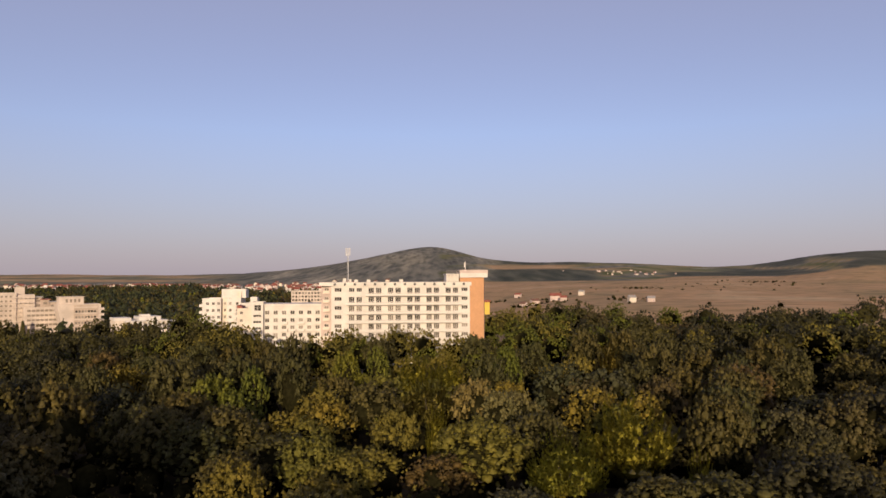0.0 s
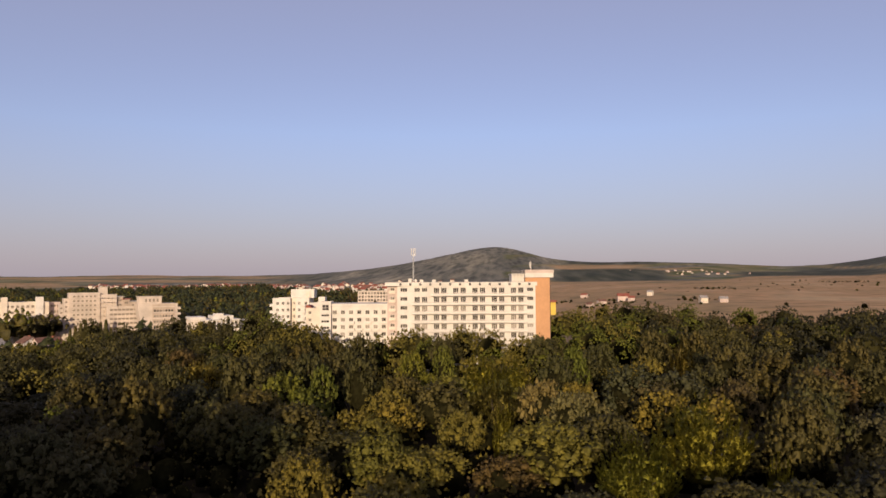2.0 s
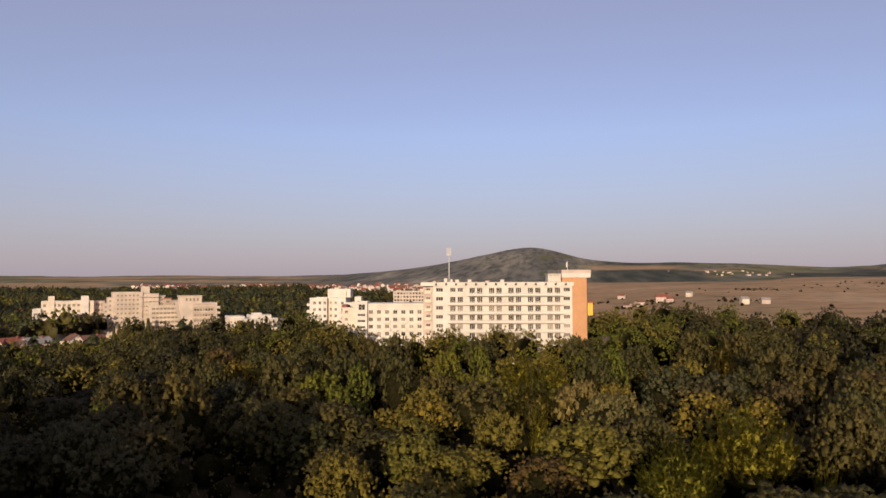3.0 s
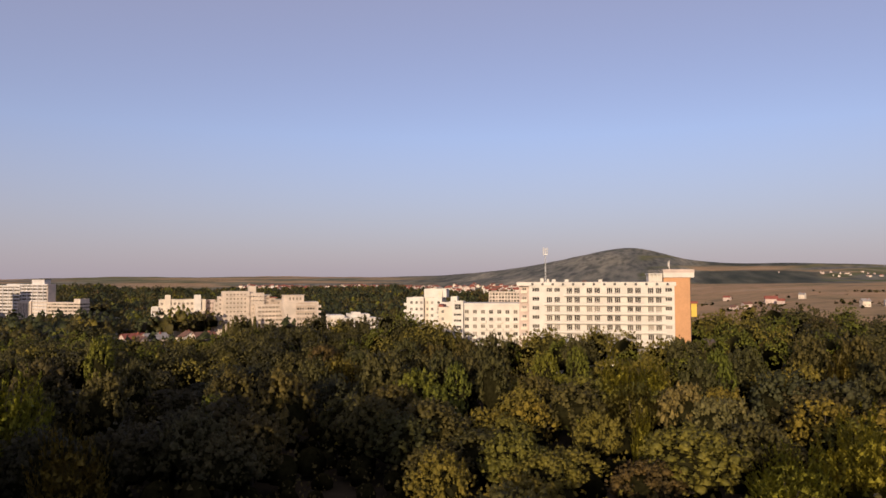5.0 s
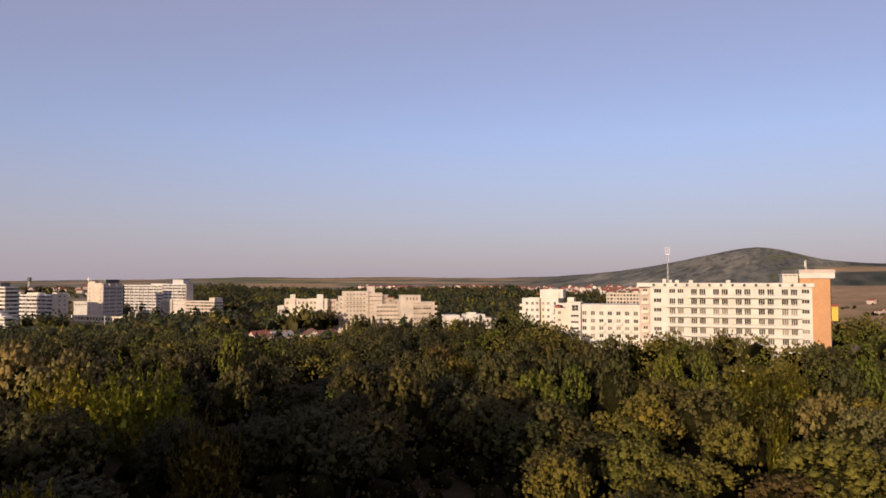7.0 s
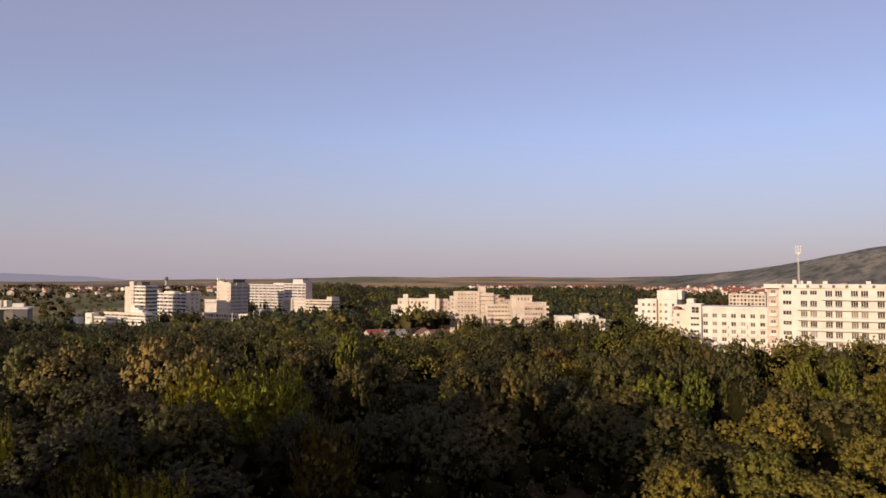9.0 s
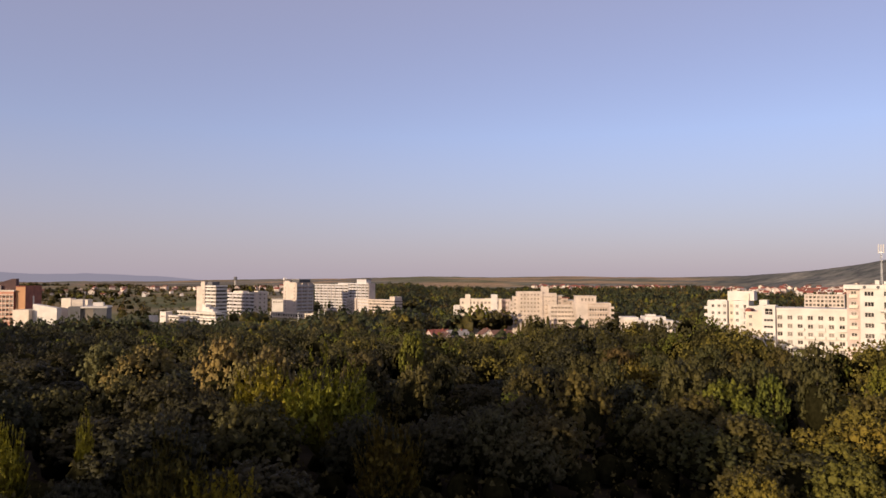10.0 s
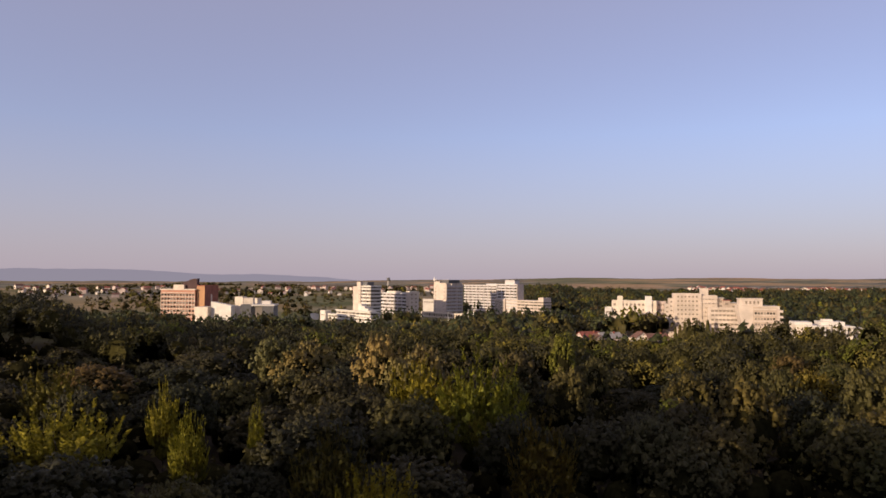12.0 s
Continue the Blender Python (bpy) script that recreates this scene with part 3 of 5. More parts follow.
    part("cap_top", Mesh().box(33.6, 43.3, -0.3, 9.6, 33.5, 34.5), PINKISH, ob)
    part("cap_base", Mesh().box(33.8, 37.1, 0.3, 9, 30.5, 31.9), ORANGE, ob)
    # roof house with columns and a dark railing
    part("roof_house", Mesh().box(29.3, 33.55, 1.5, 8, 30.5, 32.9), WHITE, ob)
    col = Mesh().box(-0.22, 0.22, 0.2, 0.6, 30.5, 32.9).data("column", WHITE)
    for k in range(4):
        part("column", col, None, ob, "", pose(29.4 + 1.25 * k, 0.2, 0))
    part("roof_slab", Mesh().box(29.0, 33.6, 0.1, 8.3, 32.9, 33.2), WHITE, ob)
    rail = Mesh().box(29.0, 33.6, 0.2, 0.28, 34.1, 34.3)
    for k in range(12):
        rail.box(29.1 + 0.4 * k, 29.36 + 0.4 * k, 0.1, 0.38, 33.2, 34.1 + 0.25 * (k % 3 == 0))
    part("railing", rail, DARKSTEEL, ob, "dark metal railing")
    return ob


hotel()


def antenna_mast():
    m = HOTEL @ pose(-4.0, 6.0, 30.5)
    ob = thing("antenna_mast", m, "slim lattice telecom mast with panel antennas on the hotel roof", "antenna mast")
    for sx, sy in ((-0.22, -0.2), (0.22, -0.2), (0, 0.22)):
        part("mast_leg", Mesh().tube((sx, sy, 0), (sx * 0.75, sy * 0.75, 9.3), 0.05, 0.045), STEEL, ob)
    braces = Mesh()
    pts = [(-0.22, -0.2), (0.22, -0.2), (0, 0.22)]
    for k in range(16):
        z = 0.3 + 0.56 * k
        for i in range(3):
            a, b = pts[i], pts[(i + 1) % 3]
            s = 1 - 0.018 * k
            braces.tube((a[0] * s, a[1] * s, z), (b[0] * s, b[1] * s, z + 0.5), 0.025, 0.025, 4)
    part("bracing", braces, STEEL, ob)
    panel = Mesh().box(-0.17, 0.17, -0.09, 0.09, 0, 2.6).data("antenna", plain("antenna_grey", (0.5, 0.48, 0.46), dirt=0.1))
    for dx, dy in ((-0.62, -0.1), (0.62, -0.1), (0.0, 0.55)):
        part("antenna", panel, None, ob, "", pose(dx, dy, 9.0))
    part("head_ring", Mesh().box(-0.75, 0.75, -0.06, 0.06, 9.2, 9.32).box(-0.06, 0.06, -0.1, 0.6, 9.2, 9.32), STEEL, ob)
    part("cabinet", Mesh().box(-1.7, -0.6, -0.6, 0.6, 0, 1.2), WHITE, ob, "white equipment cabinet")
    part("cabinet", Mesh().box(0.5, 1.2, -0.5, 0.5, 0, 0.9), WHITE, ob, "white equipment cabinet")
    return ob


antenna_mast()
roof_box = Mesh().box(-0.6, 0.6, -0.5, 0.5, 0, 0.7).box(-0.7, 0.7, -0.6, 0.6, 0.7, 0.8).data("roof_cowl", WHITE)
for dx in (-1.2, 3.0, 14.0):
    ob = new("roof_cowl", roof_box)
    ob.matrix_basis = HOTEL @ pose(dx, 3.0, 30.5)
    tagged(ob, "small white ventilation cowl on the flat roof", "roof vent", "roof cowls")
ob = thing("roof_aerial", HOTEL @ pose(36.2, 4.0, 34.5), "short white aerial on the tower head", "antenna")
part("pole", Mesh().tube((0, 0, 0), (0, 0, 3.0), 0.14, 0.10), WHITE, ob)
part("panel", Mesh().box(-0.45, -0.2, -0.1, 0.1, 0.9, 2.6), WHITE, ob)


def hotel_wing():
    ob = thing("hotel_wing", HOTEL @ pose(0, 14, 0), "lower white hotel wing with square windows and small balconies", "building")
    x0, x1, top = -34.5, -12.8, 22.9
    holes = [(-31.9 + 2.88 * k - x0 - 0.78, z - 0.75, -31.9 + 2.88 * k - x0 + 0.78, z + 0.72) for k in range(7) for z in (19.9, 17.25, 14.7, 12.15, 9.6, 7.0)]
    block(ob, x0, x1, 0, 12, top - 0.8, WHITE, front=holes, parapet=0.2)
    part("eaves", Mesh().box(x0 - 0.3, x1 + 0.1, -0.4, 12.3, top - 0.8, top), WHITE, ob)
    bal = Mesh().box(-1.3, 1.3, -1.1, 0, -0.12, 0).box(-1.3, 1.3, -1.1, -1.0, 0, 0.75).box(-1.3, -1.2, -1.0, 0, 0, 0.75).box(1.2, 1.3, -1.0, 0, 0, 0.75).data("balcony", WHITE)
    for z in (17.25, 14.7, 12.15):
        for k in range(2, 7):
            if (k, z) not in ((3, 17.25), (5, 17.25)):
                part("balcony", bal, None, ob, "", pose(-31.9 + 2.88 * k, 0, z - 1.2))
    # stair head with the large dark window and slots below
    block(ob, -36.9, -33.0, -1.6, 6, 23.6, WHITE, front=[(0.8, 20.6, 3.2, 22.7)] , cols=2, rows=2, name="stair_head", tint=DARKPANE)
    slots = [(0.5, z - 0.45, 3.3, z + 0.45) for z in (18.9, 16.8, 14.6, 12.4, 10.2)]
    me = Mesh().pierced((-36.9, -1.75, 9), (1, 0, 0), 3.9, 10.8, [(a, b - 9, c, d - 9) for a, b, c, d in slots]).box(-36.9, -33.0, -1.748, -1.61, 19.8, 19.95)
    sl = part("slot_panel", me, WHITE, ob)
    glaze(sl, (-36.9, -1.75, 0), (1, 0, 0), slots, 3, tint=DARKPANE)
    # end part with side balconies and a patch of red roof
    block(ob, -41.9, -36.95, -0.6, 10, 21.5, CREAM, front=grid_holes(1.4, 2.3, 1, 1.0, 6.9, 2.6, 6, 1.1))
    for z in (18.3, 15.7, 13.1):
        part("balcony", Mesh().box(-43.0, -41.9, 0.5, 4.5, z - 0.1, z).box(-43.0, -42.9, 0.5, 4.5, z, z + 0.85).box(-42.9, -41.9, 0.5, 0.6, z, z + 0.85), WHITE, ob)
    part("gable_roof", Mesh().prism([(-42.3, 21.5), (-40.2, 21.5), (-40.5, 22.2), (-42.0, 22.5)], 0.2, 7), TILES, ob, "dark red tiled roof patch")


hotel_wing()


def white_block():
    ob = thing("apartment_building", HOTEL @ pose(0, 49, 0), "white apartment block with stepped roof and side balconies", "building")
    rows = [21.9 - 2.65 * k for k in range(7)]
    hs = lambda cols, w=1.1: [(c - w / 2, z - 0.6, c + w / 2, z + 0.6) for c in cols for z in rows]
    block(ob, -61.3, -54.2, 0, 12, 24.0, WHITE, front=[h for h in hs([2.0, 4.2, 6.2]) if h[3] < 23])
    block(ob, -54.15, -52.0, 2.2, 12, 24.0, CREAM, front=hs([1.1], 0.9), name="recess")
    block(ob, -51.95, -46.7, 0.6, 12, 24.0, WHITE, front=hs([1.2, 3.9]))
    block(ob, -46.65, -40.7, 1.2, 12, 22.1, WHITE, front=[h for h in hs([1.6, 4.4]) if h[3] < 21.5])
    block(ob, -54.7, -45.3, 4, 11, 27.5, WHITE, z0=24.0, name="penthouse")
    block(ob, -48.5, -46.9, 3.2, 9, 26.6, CREAM, z0=24.0, name="lift_house")
    block(ob, -43.4, -40.7, 3, 8, 24.3, WHITE, z0=22.1, name="roof_house")
    for k, z in enumerate(rows):
        part("balcony", Mesh().box(-62.6, -61.35, 0.6, 4.8, z - 1.3, z - 1.15).box(-62.6, -62.5, 0.6, 4.8, z - 1.15, z - 0.25).box(-62.5, -61.35, 0.6, 0.7, z - 1.15, z - 0.25), WHITE, ob)
        part("balcony", Mesh().box(-49.9, -48.2, -0.5, 0.55, z - 1.2, z - 1.05).box(-49.9, -48.2, -0.5, -0.4, z - 1.05, z - 0.3), WHITE, ob)


white_block()


def shell_building():
    ob = thing("unfinished_building", HOTEL @ pose(0, 364, 0), "long unfinished concrete frame with empty window bays", "building")
    block(ob, -57.3, -30.8, 0, 12, 20.8, TANLIGHT, front=grid_holes(1.6, 2.6, 10, 1.7, 10.4, 2.9, 4, 1.7), framed=False, roof=CONCRETE)
    part("bay_roof", Mesh().box(-57.6, -30.5, -0.4, 12.3, 20.8, 21.2), TANLIGHT, ob)


shell_building()

# ---- the stepped sanatorium and its neighbours ----
STEP = pose(-222.5, 299.8, 0, 0, 0, 36.52)


def stepped_building():
    ob = thing("sanatorium_building", STEP, "stepped tan concrete sanatorium with rows of loggias", "building")
    def loggias(x0, x1, top, du=1.75, dv=2.15, w=0.9, h=0.85):
        n = max(1, int((x1 - x0 - 0.9) / du))
        nv = int((top - 2.2) / dv)
        start = (x1 - x0 - (n - 1) * du) / 2
        return grid_holes(start, du, n, w, top - 1.6 - (nv - 1) * dv, dv, nv, h)
    for x0, x1, y0, top in ((18.4, 20.1, 1.2, 20.0), (20.15, 22.2, 0.6, 22.8), (22.25, 35.4, 0, 25.4), (35.45, 42.8, 0.7, 24.6)):
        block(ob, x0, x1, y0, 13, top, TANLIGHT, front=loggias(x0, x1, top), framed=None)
    for k in range(10):
        z = 25.4 - 1.6 - 2.15 * k - 0.75
        part("ledge", Mesh().box(22.3, 42.7, -0.7, -0.02, z - 0.12, z).box(22.3, 42.7, -0.7, -0.62, z, z + 0.35), TANLIGHT, ob)
    for k in range(8):
        z = 24.6 - 2.75 * (k + 1) + 0.9
        part("ledge", Mesh().box(56.1, 65.8, -18.9, -18.37, z - 4.2, z - 4.08).box(56.1, 65.8, -18.9, -18.82, z - 4.08, z - 3.6), TANLIGHT, ob)
    block(ob, 35.2, 38.9, 3, 8, 28.0, TANLIGHT, z0=24.0, front=[], name="penthouse")
    for k, (x0, x1, top) in enumerate(((42.85, 45.6, 23.2), (45.65, 48.8, 22.0), (48.85, 52.3, 20.8))):
        block(ob, x0, x1, 1.5 + 0.3 * k, 13, top, TAN, front=loggias(x0, x1, top, w=1.7, h=1.1), framed=None)
        part("roof_terrace", Mesh().box(x0 - 0.6, x1 + 0.6, 0.9 + 0.3 * k, 12, top + 0.05, top + 0.4), BRICK if k == 1 else CONCRETE, ob)
    block(ob, 38.0, 52.8, -3.2, 0.55, 18.8, TANLIGHT, front=loggias(38.0, 52.8, 18.8, w=1.5, h=1.0), framed=None)
    # front wing with the sloping end wall
    wing = Mesh().prism([(51.6, 0), (67.3, 0), (67.3, 20.3), (49.6, 20.3), (49.9, 17), (50.8, 13), (51.6, 9)], -18, -6)
    w = part("curved_wing", wing, TANLIGHT, ob, "tan wing with a curved end wall")
    me = Mesh().pierced((56.0, -18.35, 2), (1, 0, 0), 9.9, 18.0, grid_holes(1.1, 1.28, 7, 0.9, 2.2, 2.55, 6, 1.0)).box(55.98, 56.0, -18.35, -18.0, 2, 20).box(65.9, 65.92, -18.35, -18.0, 2, 20)
    f = part("loggia_front", me, TAN, w)
    for a, c, b, d in grid_holes(1.1, 1.28, 7, 0.9, 2.2, 2.55, 6, 1.0):
        fr, pn = window_meshes(b - a, d - c, 2, 1)
        part("window", pn, None, f, m=pose(56.0 + (a + b) / 2, -18.35, 2 + (c + d) / 2))
    for k in range(6):
        z = 17.6 - 2.6 * k
        part("balcony", Mesh().box(66.6, 68.6, -18.6, -12, z - 0.15, z).box(68.5, 68.6, -18.6, -12, z, z + 0.9).box(66.6, 68.5, -18.6, -18.5, z, z + 0.9), TANLIGHT, ob)
    block(ob, 50.3, 60.4, -16, -9, 23.5, TANLIGHT, z0=20.3, front=grid_holes(3.2, 1.7, 4, 0.9, 1.5, 1, 1, 1.5), framed=None, name="roof_pavilion")
    part("roof_slab", Mesh().box(50.0, 60.7, -16.4, -8.7, 23.5, 23.75), TANLIGHT, ob)


stepped_building()


def long_house():
    ob = thing("clinic_building", STEP @ pose(0, 12, 0), "long cream clinic with two stair towers", "building")
    rows = grid_holes(1.5, 2.05, 10, 1.2, 8.0, 2.8, 5, 1.2)
    block(ob, -7.9, 14.6, 0, 11, 21.3, CREAM, front=rows, framed=None)
    block(ob, -5.0, -2.3, -0.6, 5, 23.6, CREAM, name="stair_tower")
    block(ob, 9.0, 12.3, -0.8, 5, 23.6, WHITE, name="stair_tower")
    block(ob, 14.65, 19.6, 3, 11, 21.0, PINKISH, front=grid_holes(1.2, 1.3, 3, 0.9, 8, 2.8, 5, 1.2), framed=None)
    block(ob, -11.4, -7.95, -1, 9, 17.7, WHITE, front=grid_holes(1.7, 1, 1, 2.2, 10, 2.6, 3, 1.0), framed=None)
    block(ob, 0.3, 13.5, -9, -0.9, 15.4, CREAM, front=grid_holes(1.4, 2.1, 6, 1.5, 9.5, 2.9, 2, 1.2), framed=None)
    part("canopy", Mesh().box(-1.0, 14.5, -10.2, -0.9, 13.6, 14.0), WHITE, ob)


long_house()


def pavilion():
    ob = thing("pavilion", STEP @ pose(0, -40, 0), "low flat-roofed white pavilion with a glazed colonnade", "building")
    block(ob, 74.0, 90.5, 0, 14, 12.6, CREAM, front=grid_holes(1.6, 2.05, 8, 1.6, 10.2, 1, 1, 3.2), cols=2)
    part("roof_slab", Mesh().box(72.8, 91.5, -1.2, 14.5, 12.6, 13.1), WHITE, ob)
    part("upper_roof", Mesh().box(69.0, 76.0, 2, 12, 13.1, 14.4), WHITE, ob)
    part("upper_roof", Mesh().box(79.2, 88.6, 2, 12, 13.1, 14.7), WHITE, ob)
    part("roof_light", Mesh().box(80.6, 84.5, 4, 8, 14.7, 15.6), WHITE, ob)
    part("side_roof", Mesh().box(91.5, 96.2, 3, 12, 11.8, 12.3), WHITE, ob)
    part("side_wall", Mesh().box(91.6, 95.8, 3.4, 11.6, 4, 11.8), CREAM, ob)
    part("low_wall", Mesh().box(69.2, 73.9, 1, 12, 3, 13.1), CREAM, ob)
    col = Mesh().box(-0.25, 0.25, -1.0, -0.5, 4, 12.6).data("column", WHITE)
    for k in range(9):
        part("column", col, None, ob, "", pose(74.0 + 2.06 * k, 0, 0))


pavilion()

# ---- the towers ----
def tower():
    ob = thing("tower_block", pose(-460.5, 376.0, 0), "tall concrete tower block with narrow balconies", "building")
    hs = [(13.6, 2.9 * k + 3.4, 14.7, 2.9 * k + 4.7) for k in range(8)] + [(2.0, 2.9 * k + 3.4, 3.1, 2.9 * k + 4.7) for k in range(8)]
    block(ob, -17, -1.3, 0, 18.5, 29.0, TANLIGHT, front=hs, right=grid_holes(1.6, 2.2, 8, 1.7, 4.0, 2.9, 8, 1.5), framed=None)
    slab = Mesh().box(-1.28, 0, 0.4, 18.1, -0.15, 0).box(-0.12, 0, 0.4, 18.1, 0, 0.95).data("balcony", PALE)
    fin = Mesh().box(-1.28, -0.02, -0.15, 0.15, 2.0, 28.4).data("fin", TANLIGHT)
    for k in range(9):
        part("balcony", slab, None, ob, "", pose(0, 0, 2.7 + 2.9 * k))
    for k in range(4):
        part("fin", fin, None, ob, "", pose(0, 0.4 + 5.9 * k, 0))
    part("stair_house", Mesh().box(-16.5, -10, 1, 9, 28.9, 30.2), TANLIGHT, ob)
    part("dish_mast", Mesh().tube((-17.2, 1, 28.9), (-17.2, 1, 34.0), 0.35, 0.2).box(-18.4, -16.6, 0.8, 1.2, 31.0, 32.6), WHITE, ob, "white antenna on the roof edge")
    block(ob, -9, -0.5, 3, 15, 31.2, GREY, z0=29.0, name="plant_room")
    part("roof_rim", Mesh().box(-9.6, 0.2, 2.4, 15.6, 31.2, 31.7), ROOFING, ob)
    part("aerial", Mesh().tube((-16, 2, 29), (-16, 2, 33), 0.25, 0.15), WHITE, ob)
    block(ob, -24, 30, -8, -1, 4.6, CREAM, front=grid_holes(2, 3.2, 16, 2.4, 2.6, 1, 1, 2.2), framed=False, name="podium")


tower()


def slab_block():
    ob = thing("slab_block", pose(-443.6, 441.8, 0), "long white slab hotel with bands of loggias", "building")
    banded(ob, -71, -26, 0, 8, 27.2, PALE, 2.6, 9, 1.15)
    banded(ob, -25.95, 0, 0, 8, 28.2, PALE, 2.6, 9, 1.15)
    part("end_wall", Mesh().box(0.02, 0.5, 0.5, 8.2, 0, 28.4), TANLIGHT, ob)
    block(ob, -16, -4, 1.5, 7.5, 31.6, PALE, z0=28.0, name="roof_house")
    part("roof_rim", Mesh().box(-16.5, -3.5, 1.0, 8.0, 31.6, 32.0), ROOFING, ob)
    block(ob, -40, -27.2, 0.8, 7.5, 28.4, PALE, z0=26.6, name="roof_house")


slab_block()


def low_wing():
    ob = thing("low_wing_building", pose(-412.3, 448.0, 0), "low tan hotel wing with banded windows", "building")
    banded(ob, -60, 0, -6, 4, 14.3, TANLIGHT, 2.7, 5, 1.25, 0.7)
    block(ob, -6, -0.2, -5.5, 3.5, 17.0, TANLIGHT, z0=14.0, name="roof_house")
    block(ob, -58, -45, -7.5, -6.05, 15.0, TANLIGHT, front=grid_holes(1.2, 1.5, 8, 0.7, 7.5, 1, 1, 12), framed=False, name="fin_wall")


low_wing()


def striped_tower():
    ob = thing("striped_tower", pose(-442.2, 288.9, 0), "white hotel tower with dark horizontal window bands on a terraced podium", "building")
    top = 27.0
    banded(ob, -13.0, 0, 0, 9.6, top, WHITE, 2.6, 9, 1.2, 0.8)
    block(ob, -23.5, -13.05, -0.5, 8, 26.2, TANLIGHT, front=grid_holes(8.5, 1, 1, 0.8, 4, 2.75, 8, 1.2), framed=False, name="stair_core")
    block(ob, -20.5, -15.5, 1, 6, 29.8, TANLIGHT, z0=26.0, name="lift_house")
    block(ob, -13.5, -7.5, 2, 8, 29.6, GREY, z0=26.8, name="plant_room")
    # podium terraces, stepping down before the tower
    banded(ob, -34, 14, -9, -1.3, 8.2, WHITE, 3.0, 2, 1.3, 0.8, name="podium")
    banded(ob, -40, -6, -14, -9.05, 5.4, WHITE, 3.0, 1, 1.3, 0.8, name="podium")
    banded(ob, -4, 24, -13, -9.05, 4.4, WHITE, 3.0, 1, 1.3, 0.8, name="podium")
    for k in range(4):
        part("terrace", Mesh().box(-8 + 4.5 * k, -3.5 + 4.5 * k, -5.5, -1.25, 8.2 - 0.8 * k, 13.6 - 1.6 * k), WHITE, ob, "white stepped terrace wall")
    part("canopy", Mesh().box(-32, 16, -11, -8.9, 8.2, 8.8), WHITE, ob)
    block(ob, -46, -38, -16, -11, 7.8, WHITE, front=grid_holes(2, 2, 3, 1.2, 4.4, 1, 1, 1.2), framed=None, name="podium")
    block(ob, -58, -52, -18, -14, 4.6, WHITE, framed=None, name="kiosk")


striped_tower()


def banded_wing():
    ob = thing("banded_wing_building", pose(-444.2, 326.6, 0), "white hotel wing with ribbon windows", "building")
    banded(ob, -40, -4.6, 0, 8.5, 21.2, PALE, 2.7, 6, 1.3)
    block(ob, -4.55, 0, -0.5, 8.5, 21.2, TANLIGHT, right=grid_holes(2.2, 4, 2, 1.6, 5.0, 3.0, 6, 1.2), framed=None, name="end_tower")
    block(ob, -4.5, 0.3, -0.5, 8, 22.7, CREAM, z0=21.0, name="roof_house")
    block(ob, -34, -22, 1.5, 7, 22.4, CREAM, z0=21.0, name="roof_house")


banded_wing()

def market_hall():
    ob = thing("market_hall", pose(*polar(52.1, 620), 0, 0, 0, 40), "low white flat-roofed hall behind the tower", "building")
    block(ob, -6, 6, 0, 9, 14.4, WHITE, front=grid_holes(1.6, 2.2, 5, 1.4, 12.2, 1, 1, 1.2), framed=None)
    part("roof_slab", Mesh().box(-6.4, 6.4, -0.5, 9.3, 14.4, 14.8), WHITE, ob)


market_hall()


def street_lamp(az, r, tall):
    x, y = polar(az, r)
    ob = thing("street_lamp", pose(x, y, ground_z(x, y), 0, 0, az), "slim pale street lamp by the hotels", "street lamp", "street lamps")
    part("pole", Mesh().tube((0, 0, -0.5), (0, 0, tall), 0.22, 0.13, 8), STEEL, ob)
    part("arm", Mesh().tube((0, 0, tall - 0.2), (1.5, 0, tall), 0.1, 0.08, 6), STEEL, ob)
    part("lamp_head", Mesh().box(1.2, 2.1, -0.2, 0.2, tall - 0.05, tall + 0.15), GREY, ob)


for lamp_az, lamp_r, lamp_h in ((48.57, 472, 11.5), (49.0, 476, 12.0), (50.6, 474, 10.5)):
    street_lamp(lamp_az, lamp_r, lamp_h)


def water_tower():
    x, y = polar(55.45, 1450)
    ob = thing("water_tower", pose(x, y, ground_z(x, y)), "dark slim water tower on the plain", "water tower")
    part("shaft", Mesh().tube((0, 0, -1), (0, 0, 17), 2.6, 2.2, 10), CONCRETE, ob)
    part("tank", Mesh().tube((0, 0, 16), (0, 0, 17.5), 2.2, 3.6, 10).tube((0, 0, 17.5), (0, 0, 23), 3.6, 3.4, 10), GREY, ob)


water_tower()

